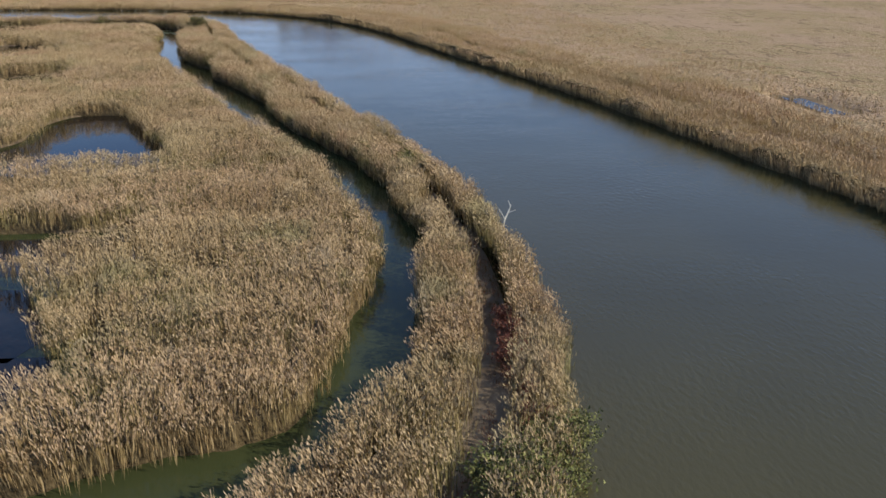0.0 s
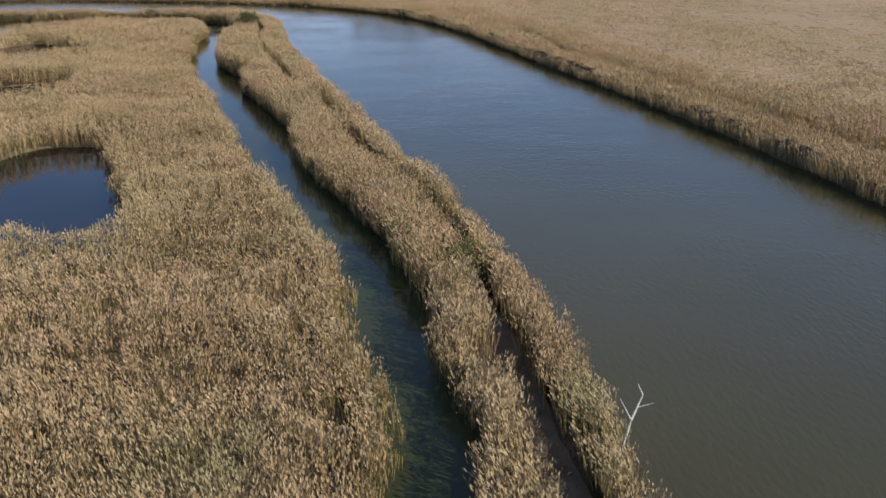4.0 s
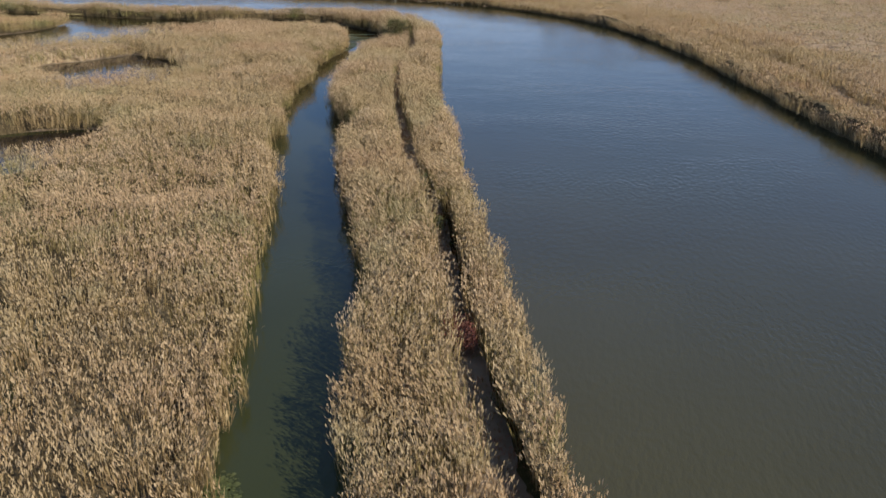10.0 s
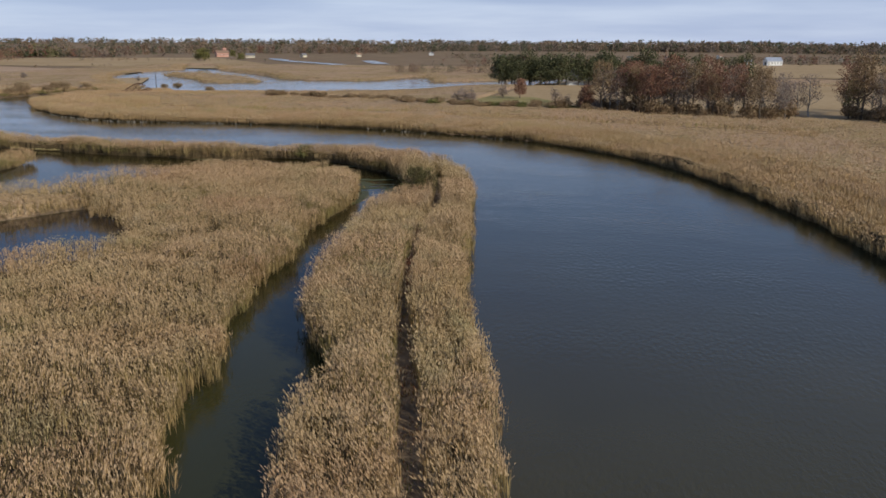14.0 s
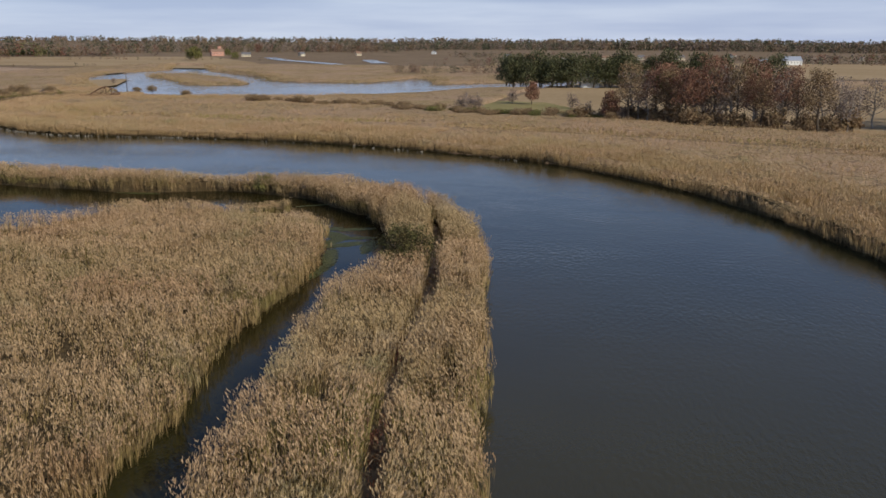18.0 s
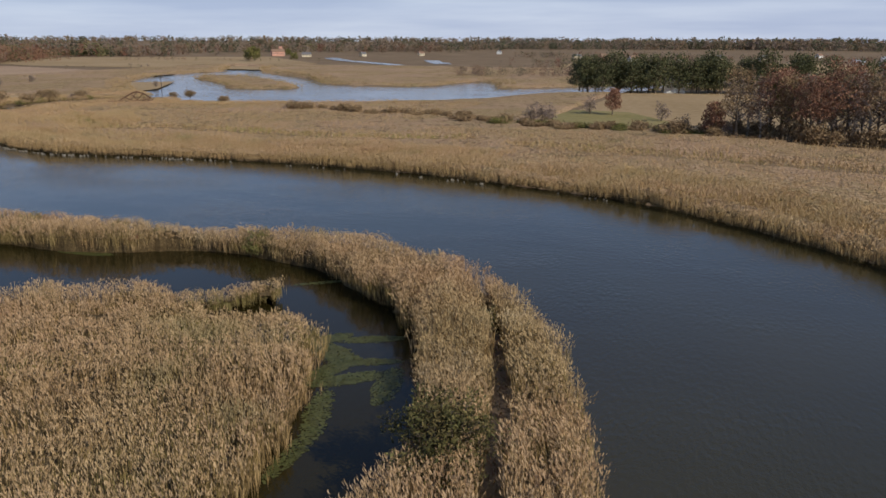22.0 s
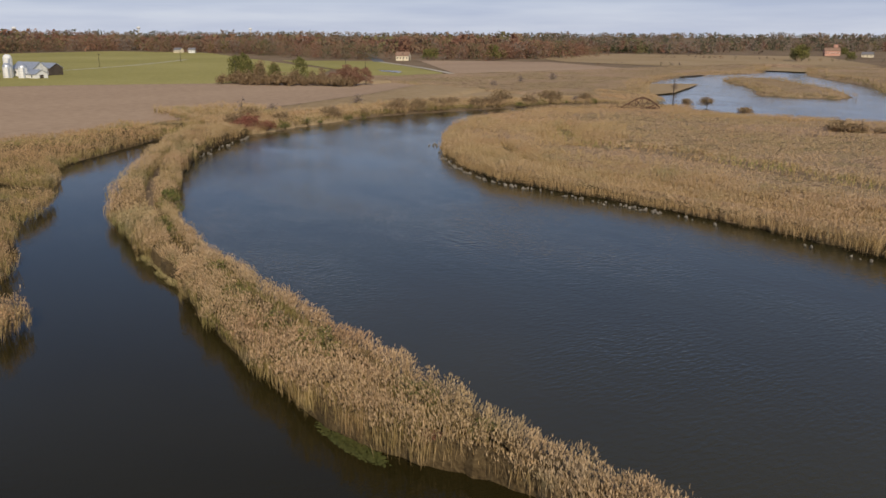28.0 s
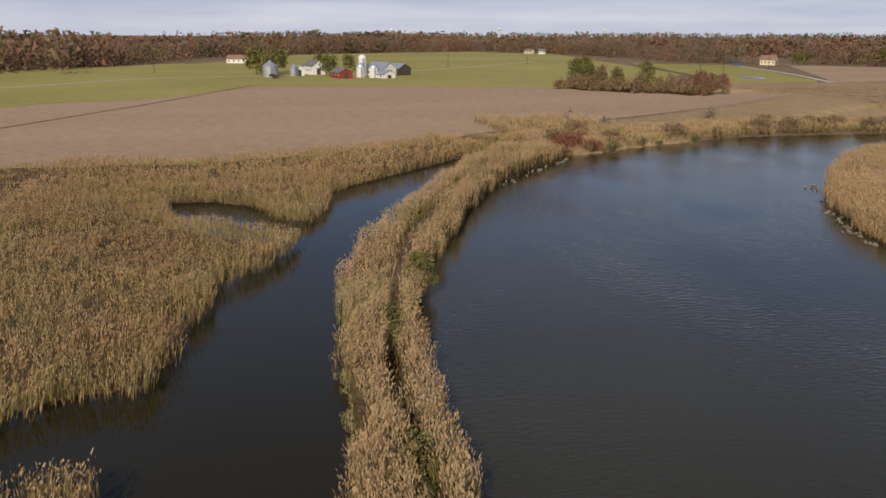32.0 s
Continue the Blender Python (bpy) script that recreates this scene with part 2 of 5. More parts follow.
def line_distance(x, y, line, closed=False):
    """Distance to a line; and, for a closed one, positive inside and negative outside."""
    a = np.array(line)
    b = np.roll(a, -1, 0) if closed else a[1:]
    a = a if closed else a[:-1]
    best, inside = np.full(x.shape, 1e9), np.zeros(x.shape, bool)
    for (ax, ay), (bx, by) in zip(a, b):
        dx, dy = bx - ax, by - ay
        q = np.clip(((x - ax) * dx + (y - ay) * dy) / (dx * dx + dy * dy + 1e-9), 0, 1)
        best = np.minimum(best, (x - ax - q * dx) ** 2 + (y - ay - q * dy) ** 2)
        if closed and dy != 0:
            inside ^= ((ay > y) != (by > y)) & (x < dx * (y - ay) / dy + ax)
    d = np.sqrt(best)
    return np.where(inside, d, -d) if closed else d


DIKE_RIVER = curve_points([(-32.8, -59.6), (-12.6, -41.4), (-0.5, -28.3), (4.6, -20.3), (7.6, -12.8), (10, -6.3), (11, -0.3), (11.1, 8.7), (11.2, 17.7), (10.8, 25.8), (10, 33.6),
    (8.9, 42.4), (7.8, 49.4), (5.6, 59.3), (3.5, 67.3), (1.4, 75.1), (-1.7, 84.8), (-4.7, 95.9), (-7.2, 104.3), (-9.7, 114.2), (-11.9, 122.8), (-14.1, 135.4), (-18, 148.8), (-20.1, 159),
    (-22.3, 173), (-24.6, 186.2), (-26.7, 196), (-28.5, 207), (-31.9, 218.6), (-36.4, 227.6), (-41, 233.4)])
DIKE_RIVER = DIKE_RIVER + np.interp(DIKE_RIVER[:, 1], [5, 20, 120, 150], [0, 0.9, 0.9, 0.2])[:, None] * np.array([[1.0, 0.15]])
DIKE_RIVER = np.concatenate([DIKE_RIVER, curve_points([(-44.5, 237.6), (-50.3, 241.8), (-56.4, 244.2), (-63.4, 246.2), (-73, 246.2), (-83, 245.2), (-97, 245.2), (-109, 245.4), (-121, 246),
    (-133, 247), (-143, 248.5), (-156, 251.8), (-167, 255.9), (-182, 262.4), (-195, 268.6), (-207, 275.2), (-221, 285.5), (-233, 298)])])
DIKE_BACK = curve_points([(-40.8, -52), (-20.6, -29), (-10, -16.5), (-6.1, -12.2), (-3.1, -8), (-0.9, -5), (1, 0.8), (2.1, 4), (2.4, 9.8), (3.5, 15), (4.1, 22), (4.2, 27), (2.7, 33.5), (2.6, 41), (0.6, 47.8), (-1.4, 55.5),
    (-4.5, 63.5), (-6.6, 69), (-8.2, 72.6), (-9.8, 77.6), (-10.4, 82), (-11.7, 87.5), (-12.2, 92.5), (-14.6, 99.4), (-16.8, 105), (-20.6, 114.5), (-23.2, 121.5), (-24.8, 125.5), (-24.1, 129), (-24.2, 134), (-26, 137.5), (-31, 144.5), (-33, 151.5), (-34.9, 157.5), (-35.9, 168), (-38, 177), (-39.1, 188),
    (-38, 197), (-37.9, 204.5), (-40.3, 211.1), (-43.5, 220), (-49.5, 229.4)])
DIKE_BACK = np.concatenate([DIKE_BACK, curve_points([(-54, 232.8), (-58, 236), (-62, 239), (-71, 241.9), (-79.5, 241.8), (-86.5, 238.4), (-95, 237.2), (-106, 238), (-116, 238.9), (-127, 240.6),
    (-137, 241.3), (-145, 242.2), (-163, 245), (-182, 253), (-204, 263.6), (-231, 279), (-248, 290)])])
DIKE = np.concatenate([DIKE_RIVER, DIKE_BACK[::-1]])
MARSH_WEST = curve_points([(-89.1, -38.2), (-38.7, -17.5), (-18.6, -11), (-13.7, -9.1), (-10.4, -8.7), (-7.3, -7.1), (-6, -5.7), (-4.8, -2.1), (-4, 1.5), (-2, 8.3), (0, 14.6), (0.3, 20.4), (0.2, 28), (-1, 32.4), (-2.2, 34.6), (-2.9, 43), (-4.8, 50), (-7.2, 55.6),
    (-8.6, 58.9), (-9.9, 63.4), (-11.8, 68.3), (-13.8, 72), (-15, 77), (-17.4, 83.7), (-18.5, 88), (-21.4, 97.4), (-24, 106.3), (-26.5, 114.5), (-29.3, 121), (-31.6, 125), (-32.8, 130), (-33.9, 137), (-37, 143.6), (-38.3, 150), (-40.4, 157.5), (-40.6, 162.5), (-40.3, 166.5), (-43, 173.5), (-44.4, 184), (-44.3, 193),
    (-45.6, 201.5), (-46.8, 207.5), (-48.6, 212.5), (-51.3, 218.8), (-54, 222.4), (-57, 225.5), (-59.6, 228.6), (-60.4, 230.8), (-62.6, 230.7), (-63.8, 227.8), (-65.6, 224.4), (-67.8, 223.9), (-71.2, 225.3), (-73.6, 224), (-74.1, 220.6), (-76.6, 220.2),
    (-79.8, 222.1), (-81.2, 217.5), (-86, 210.5), (-90, 203.5)], 2.0)
MARSH_WEST = np.concatenate([MARSH_WEST, curve_points([(-90.5, 197.5), (-96.7, 188.1), (-106.1, 181.6), (-118.5, 178.8), (-128.9, 184.8), (-125, 196.9), (-117.9, 208.8), (-116.9, 218.9), (-119, 225), (-123.2, 228.6), (-129.3, 225.3),
    (-133.3, 220.8), (-135.8, 227.1), (-138.3, 229), (-147.4, 229.9), (-155.6, 232.8), (-160.5, 232.1), (-164.4, 236.4), (-177.5, 242.1), (-182.5, 242), (-186.6, 237.1), (-195.5, 228.4), (-200.5, 228.9), (-198.6, 235.9), (-188.6, 240),
    (-186.5, 243.4), (-192.5, 245.7), (-207.3, 250), (-217.4, 259.3), (-232.3, 274.1), (-251.1, 291), (-264.7, 300)]), [(-698.8, 285.9), (-698.7, -70.3)]])
POND_A = curve_points([(-22.4, 53.6), (-23.6, 60.5), (-25, 64.8), (-27.6, 70.8), (-29.8, 77.5), (-32.4, 83), (-34.2, 86.4), (-40, 86.6), (-42.2, 80), (-42, 70), (-45, 65.5), (-46, 58), (-40, 52.6), (-34, 52), (-29.4, 54), (-26.6, 50.6)], 2, True)
POND_B = curve_points([(-50, 121.6), (-53, 117.2), (-57.2, 112.4), (-61, 108.4), (-68, 104), (-78, 106), (-83, 113), (-79.5, 121), (-70, 123.6), (-65, 127.4), (-61, 130), (-55.8, 131.6), (-52, 127.6)], 2, True)
POND_C = curve_points([(-61.2, 163.4), (-65, 159.4), (-67.4, 154.4), (-71.5, 152.6), (-80, 157), (-86.5, 163), (-88.5, 172), (-84, 177), (-79.8, 185), (-76.6, 181.4), (-71.8, 180), (-67.6, 174.4), (-63, 169)], 2, True)
POOLS = [np.array([(-20.5, 23.2), (-21.6, 29.4), (-27.7, 28.8), (-34, 29.4), (-44, 27), (-42, 20.6), (-30.5, 20.6), (-26.2, 20.8)]), np.array([(-24.4, 8), (-26.6, 13.4), (-27.7, 16.6), (-33, 17.4), (-38, 12), (-36, 6), (-25.8, 4.9)]),
    np.array([(-20.8, -2.2), (-22.3, 2.6), (-23.3, 4.6), (-29, 5), (-33, 0), (-30, -4.5), (-23, -4)]),
    np.array([(-203, 225.5), (-203, 231), (-197.5, 235.7), (-188.5, 238.6), (-182.5, 245.5), (-176.5, 243.2), (-181.5, 235), (-186, 230.8), (-191, 226.5)]),
    np.array([(-129, 217.5), (-134, 220), (-137, 224.5), (-136.5, 229.3), (-131, 230), (-126, 227), (-125, 223)])]
POOLS.append(np.array([(-63.4, 221.8), (-61.4, 224.4), (-60.2, 226.6), (-59.6, 228.4), (-57, 229.5), (-50, 221.5), (-52.4, 220.6), (-54, 221.6), (-55.8, 222), (-58.6, 219.8), (-61.5, 219.4)]))
BACK_CREEK = np.array([(-330, 640), (-318, 626.5), (-298.5, 627), (-256.6, 587), (-228, 562.7), (-212, 540), (-205, 560), (-222, 574), (-246, 614), (-278, 648), (-318, 686), (-370, 775), (-395, 780), (-350, 690)])
BARE_BANK = np.array([(-137.5, 238.5), (-137.5, 241.7), (-133.5, 241.8), (-127, 241.2), (-126, 238.5)])
BANK_EAST = curve_points([(61, -88), (54.2, -7.5), (52.3, 22.8), (48.9, 49.5), (41.8, 93.7), (36.2, 120.5), (29.1, 151.8), (24.1, 176.8), (17.1, 208), (8.7, 233.2), (1.4, 249.3), (-7.8, 262.7), (-24.9, 280.4),
    (-36.9, 289), (-54.6, 296.3), (-69.4, 301.6), (-82.3, 303.9), (-99.3, 306.5), (-121.3, 307), (-144.7, 304.7), (-153.8, 304.3), (-171.6, 310), (-187.8, 320.1), (-212.4, 340.8), (-230.3, 366.5), (-233.1, 380.3), (-237.6, 405.6), (-233, 424.7), (-227.1, 443.4)], 4.0)
SHORE_FARM = curve_points([(-232.5, 298), (-242.3, 313.8), (-250.4, 335.7), (-255.5, 359.9), (-254.2, 383.1), (-252.9, 405.6), (-249.7, 423.2), (-243.4, 440.8), (-236.6, 454.8)], 4.0)
UPPER_FRONT = curve_points([(-220.7, 449.8), (-212.5, 435.7), (-190.3, 437.2), (-162.4, 452), (-117.1, 482.6), (-90.9, 535.7), (-60.7, 552.7)], 6.0)
UPPER_BACK = curve_points([(-70.3, 606.2), (-85.3, 589.7), (-108.7, 569.9), (-121.5, 561), (-134.1, 605.1), (-145.2, 622), (-149.9, 593.2), (-155.6, 569.7), (-191.8, 561.7), (-223, 561), (-209.3, 528.9), (-244.1, 520.1), (-264.3, 546.9), (-317.8, 603.7),
    (-320.6, 659.2), (-335.2, 704.6), (-346.1, 691.3), (-356.4, 644), (-328.2, 564.6), (-280.2, 499.1), (-244.2, 463.3)], 6.0)
LAND_EAST = np.concatenate([BANK_EAST, UPPER_FRONT, [(-20, 640), (15000, 640), (15000, -90)]])
LAND_NORTH = np.concatenate([SHORE_FARM, UPPER_BACK[::-1], [(-60, 665), (15000, 665), (15000, 15000), (-15000, 15000), (-15000, 300), (-262, 306)]])
RIVER_SIDE = curve_points(DIKE_RIVER[::5], 2.0)
near_back = np.array([DIKE_BACK[np.argmin(((DIKE_BACK - p) ** 2).sum(1))] for p in RIVER_SIDE])
HAYFIELD = [(-64, 404), (-40, 393), (-18, 379), (10, 365), (48, 353), (130, 349), (700, 310), (700, 560), (60, 580), (-20, 578), (-58, 560), (-64, 450)]
STUBBLE = [(-230.8, 116.6), (-236.7, 175.1), (-239.5, 199.7), (-237.2, 223.9), (-242.7, 245.7), (-251.9, 262.5), (-272.6, 290), (-283.9, 308.8), (-302.8, 345), (-330.8, 392.4), (-386.3, 466.9), (-383.2, 431.1), (-404.4, 408.7), (-423.8, 376),
    (-451, 309.1), (-462.4, 240.8), (-427.9, 210.8), (-394.5, 185.7), (-375.1, 163), (-359.4, 121.8)]
TRAIL = curve_points([(0.5, -19), (3.1, -11.8), (6.0, -2.3), (7.3, 4.4), (8.2, 11.0), (8.7, 16.1), (8.1, 24.1), (6.9, 36.4), (6.3, 46.0), (5.0, 55.7), (3.0, 63.2), (1.1, 68.6), (-1.8, 78.0), (-4.1, 84.2), (-10.2, 107.5), (-15.2, 121.1), (-18.6, 132.6), (-23.2, 148.1), (-28.4, 172.0), (-29.3, 181.0), (-30.8, 191.9), (-33.2, 205.0), (-34.6, 212.2), (-38.2, 223.4), (-42.8, 233.9), (-47, 234), (-58, 241), (-75, 244.4), (-100, 243), (-120, 243.6), (-140, 245.4), (-160, 250), (-182, 258), (-206, 269.5), (-231, 287)], 2.0)


SWALE_LINES = [[(-181, 330), (-166.4, 320), (-155.1, 316.2), (-142.5, 316.4), (-120, 319), (-95, 322), (-70, 326)], [(-196, 366), (-184, 351), (-172, 347), (-160, 352), (-135, 350), (-110, 346), (-80, 352)], [(-60, 345), (-30, 338), (0, 330), (40, 318)]]


def tensor_axis(mid, far, low):
    mid = list(mid)
    out, s = [], 2.0
    while (out[-1] if out else mid[-1]) < far:
        s *= 1.18
        out.append((out[-1] if out else mid[-1]) + s)
    pre, s = [], 2.0
    while (pre[-1] if pre else mid[0]) > low:
        s *= 1.18
        pre.append((pre[-1] if pre else mid[0]) - s)
    return np.array(pre[::-1] + mid + out)


GX = tensor_axis(np.concatenate([np.arange(-420, -270, 5.0), np.arange(-270, 77, 2.0)]), 15000, -15000)
GY = tensor_axis(np.concatenate([np.arange(-60, 480, 2.0), np.arange(480, 721, 5.0)]), 15000, -1500)
XX, YY = np.meshgrid(GX, GY)
close = (XX > -480) & (XX < 150) & (YY > -140) & (YY < 800)


def field(poly, closed=True, far=-999.0):
    out = np.full(XX.shape, far)
    out[close] = line_distance(XX[close], YY[close], poly, closed)
    return out


F_DIKE, F_WEST = field(DIKE), field(MARSH_WEST)
for pond in [POND_A, POND_B, POND_C, *POOLS]:
    F_WEST = np.minimum(F_WEST, -field(pond))
F_EAST = np.where(close, field(LAND_EAST), np.where((YY < 640) & (XX > 0), 200, -999))
F_NORTH = np.where(close, field(LAND_NORTH), np.where((YY > 665) | ((XX < -262) & (YY > 300)), 200, -999))
F_NORTH = np.where(close, np.minimum(F_NORTH, -field(BACK_CREEK)), F_NORTH)
F_NORTH = np.maximum(F_NORTH, field(np.array([(-248, 294), (-234, 300), (-243, 314), (-300, 330), (-300, 285), (-262, 296)])))
F_SOUTH = np.where(~close & (XX < -330), 100, -999)
F_LAND = np.maximum.reduce([F_DIKE, F_WEST, F_EAST, F_NORTH, F_SOUTH])


R_DIKE = np.minimum(F_DIKE, -field(BARE_BANK))
R_WEST = np.minimum(F_WEST, -field(STUBBLE) - 0.5)
ditch = np.abs(F_EAST - 10 - 3 * (lattice(XX / 16, YY / 16, 41) - 0.5)) - 1.4 + np.clip((YY - 215) / 30, 0, 9)
SWALES = [curve_points(q, 4.0) for q in SWALE_LINES]
swale = np.minimum.reduce([field(q, False, 999.0) for q in SWALES])
EAST_POOL = np.array([(76.4, 73), (79.8, 72), (80.4, 88), (77, 89)])
R_EAST = np.minimum.reduce([-field(EAST_POOL), F_EAST, np.maximum(swale - 1.6, -3.4), -field(HAYFIELD) - 0.5, np.maximum(ditch, -3.4)])


F_UPPER = field(np.concatenate([UPPER_FRONT, UPPER_BACK]), False, 999.0)


def sample(f, x, y):
    """A field's value at any place."""
    i, j = np.clip(np.searchsorted(GX, x) - 1, 0, len(GX) - 2), np.clip(np.searchsorted(GY, y) - 1, 0, len(GY) - 2)
    u, v = (x - GX[i]) / (GX[i + 1] - GX[i]), (y - GY[j]) / (GY[j + 1] - GY[j])
    return (f[j, i] * (1 - u) + f[j, i + 1] * u) * (1 - v) + (f[j + 1, i] * (1 - u) + f[j + 1, i + 1] * u) * v


def mesh_from(name, verts, faces, mats, index=None, smooth=False):
    me = bpy.data.meshes.new(name)
    k = faces.shape[1]
    me.vertices.add(len(verts))
    me.vertices.foreach_set("co", np.asarray(verts, np.float32).ravel())
    me.loops.add(faces.size)
    me.loops.foreach_set("vertex_index", faces.astype(np.int32).ravel())
    me.polygons.add(len(faces))
    me.polygons.foreach_set("loop_start", (np.arange(len(faces)) * k).astype(np.int32))
    for m in mats:
        me.materials.append(m)
    if index is not None:
        me.polygons.foreach_set("material_index", np.asarray(index, np.int32))
    me.polygons.foreach_set("use_smooth", np.full(len(faces), smooth))
    me.update(calc_edges=True)
    return me


def grid_mesh(name, zz, keep, mat):
    """A sheet over the plan's grid, where keep holds, at the heights zz."""
    h, w = XX.shape
    idx = np.arange(h * w).reshape(h, w)
    quads = np.stack([idx[:-1, :-1], idx[:-1, 1:], idx[1:, 1:], idx[1:, :-1]], -1)
    quads = quads[keep[:-1, :-1] | keep[:-1, 1:] | keep[1:, 1:] | keep[1:, :-1]]
    used, inv = np.unique(quads, return_inverse=True)
    v = np.stack([XX, YY, zz], -1).reshape(-1, 3)[used]
    return mesh_from(name, v, inv.reshape(quads.shape), [mat], smooth=True)


bumps = lattice(XX / 7, YY / 7, 3) - 0.5
ground = tagged(new("ground", grid_mesh("ground", np.clip((F_LAND - 2.2) * 0.35, -0.7, 0.3) + 0.08 * bumps, np.full(XX.shape, True), M_MUD)),
    "brown muddy marsh ground reaching the horizon", "ground", kind="structure")


def flat_sheet(name, pts, z, mat, label, category):
    bm = bmesh.new()
    f = bm.faces.new([bm.verts.new((x, y, z)) for x, y in pts])
    f.normal_update()
    if f.normal.z < 0:
        f.normal_flip()
    bmesh.ops.triangulate(bm, faces=bm.faces[:])
    me = bpy.data.meshes.new(name)
    bm.to_mesh(me)
    bm.free()
    me.materials.append(mat)
    return tagged(new(name, me), label, category, kind="structure")


flat_sheet("water_river", [(-1000, -1500), (150, -1500), (150, 800), (-1000, 800)], 0.0, M_RIVER, "wide brown tidal river with fine ripples", "river")
middle = (RIVER_SIDE + near_back) / 2
flat_sheet("water_channel", [*middle[::2], (-262, 306), (-300, 290), (-300, -62)], 0.012, M_BACK, "still dark green channel water beside the reeds", "channel water")


for pond in [POND_A, POND_B, POND_C, *POOLS[:3]]:
    mid = pond.mean(0)
    flat_sheet("water_pond", mid + (pond - mid) * 1.08, 0.024, M_POND, "dark peaty pond enclosed by reeds", "pond")


flat_sheet("water_pond", EAST_POOL, 0.42, M_POND, "small still pool among open reeds", "pond")


# ---- reeds ----
def reeds(name, label, f, boxes, height, seed, wide=1.0, edge_only=0.0, plumes=5, blades=4, trail=False, leaf=None, top=None, grow=0.0, low=1.0, deep=None):
    """One bed of reeds: leaf blades and feathery plumes where the field f is positive. boxes: x0, x1, y0, y1, stems a square metre."""
    rng = np.random.default_rng(seed)
    ps = []
    for x0, x1, y0, y1, dens in boxes:
        n = int((x1 - x0) * (y1 - y0) * dens)
        x, y = rng.uniform(x0, x1, n), rng.uniform(y0, y1, n)
        s = sample(f, x, y) + grow + 1.5 * (lattice(x / 2.3, y / 2.3, seed) - 0.72) + 0.5 * (lattice(x / 0.7, y / 0.7, seed + 1) - 0.5)
        ok = (s > 0) & ((np.abs(lattice(x / 17 + 0.35 * lattice(x / 5, y / 5, 32), y / 8, 31) - 0.5) > 0.006) | (s < 2))
        if edge_only:
            ok &= s < edge_only
        ps.append(np.stack([x[ok], y[ok], s[ok]], -1))
    p = np.concatenate(ps)
    x, y, s = p.T
    ok = (lattice(x / 1.3, y / 1.3, seed + 9) > 0.16) | (s < 1.0)
    if trail:
        d = line_distance(x, y, TRAIL)
        w = np.interp(y, [15, 55], [0.85, 0.45]) + 0.4 * lattice(x / 6, y / 6, 9)
        ok &= (d > w) | ((x < -50) & (x > -92) & (lattice(x / 9, y / 9, 21) > 0.2))
    x, y, s = x[ok], y[ok], s[ok]
    n = len(x)
    big = lattice(x / 11, y / 11, 5)
    h = height * (0.72 - 0.14 * (lattice(x / 19, y / 9, 33) > 0.62) + 0.38 * big + 0.26 * lattice(x / 2.1, y / 2.1, 6) + rng.normal(0, 0.05, n)) * np.clip(0.8 + 0.2 * s, 0.8, 1)
    if trail:
        h *= np.interp(y, [20, 110], [0.84, 1.0])
    h *= np.interp(sample(deep if deep is not None else f, x, y), [10, 45], [1.0, low]) * np.interp(sample(F_UPPER, x, y), [0, 70], [0.5, 1.0])
    lean = np.stack([-0.05 + 0.2 * (lattice(x / 5, y / 5, 7) - 0.5), 0.05 + 0.2 * (lattice(x / 5, y / 5, 8) - 0.5)], -1)
    out = np.stack([rng.normal(0, 0.07, n), rng.normal(0, 0.07, n)], -1)
    at = np.stack([x, y], -1)
    V, kinds = [], []
    for k in range(blades + plumes):
        plume = k >= blades
        a = rng.uniform(0, 2 * np.pi, n)
        d = np.stack([np.cos(a), np.sin(a)], -1)
        side = np.stack([-d[:, 1], d[:, 0]], -1)
        if plume:
            wv = rng.uniform(0.04, 0.085, n) * wide
            z1 = h * rng.uniform(0.78, 1.08, n)
            z0 = z1 - rng.uniform(0.16, 0.30, n) * min(wide, 1.6)
            base = at + d * (rng.uniform(0.05, 0.36, n) * wide)[:, None] + (lean + out) * z0[:, None]
            tip = base + (lean * 1.6 + out) * 0.5 + d * 0.1
            f1, zm = 0.55, z0 * 0.45 + z1 * 0.55
        else:
            wv = rng.uniform(0.025, 0.055, n) * wide
            z0, z1 = h * rng.uniform(0.0, 0.4, n), h * rng.uniform(0.5, 0.9, n)
            base = at + d * rng.uniform(0, 0.15, n)[:, None] + (lean + out) * z0[:, None]
            tip = at + d * (rng.uniform(0.08, 0.35, n) * wide)[:, None] + (lean + out) * z1[:, None]
            f1, zm = 0.5, z0 + (z1 - z0) * 0.6
        mid = base * (1 - f1) + tip * f1 + side * wv[:, None]
        V.append(np.stack([np.column_stack([base, z0]), np.column_stack([mid, zm]), np.column_stack([tip, z1])], 1))
        kinds.append(np.full(n, int(plume), np.int32))
    V = np.concatenate(V).reshape(-1, 3)
    V[:, 2] += 0.1
    me = mesh_from(name, V, np.arange(len(V)).reshape(-1, 3), [leaf or M_LEAF, top or M_PLUME], np.concatenate(kinds))
    return tagged(new(name, me), label, "reeds", kind="stuff")


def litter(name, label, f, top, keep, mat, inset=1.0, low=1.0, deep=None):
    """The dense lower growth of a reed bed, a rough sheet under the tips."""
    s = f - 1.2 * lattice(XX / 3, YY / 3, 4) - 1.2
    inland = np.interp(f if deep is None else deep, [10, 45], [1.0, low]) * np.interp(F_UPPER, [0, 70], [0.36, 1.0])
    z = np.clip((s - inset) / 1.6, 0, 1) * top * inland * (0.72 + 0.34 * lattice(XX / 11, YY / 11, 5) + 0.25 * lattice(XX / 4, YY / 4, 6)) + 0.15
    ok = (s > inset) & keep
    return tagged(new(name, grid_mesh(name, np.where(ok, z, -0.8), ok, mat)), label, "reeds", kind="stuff")


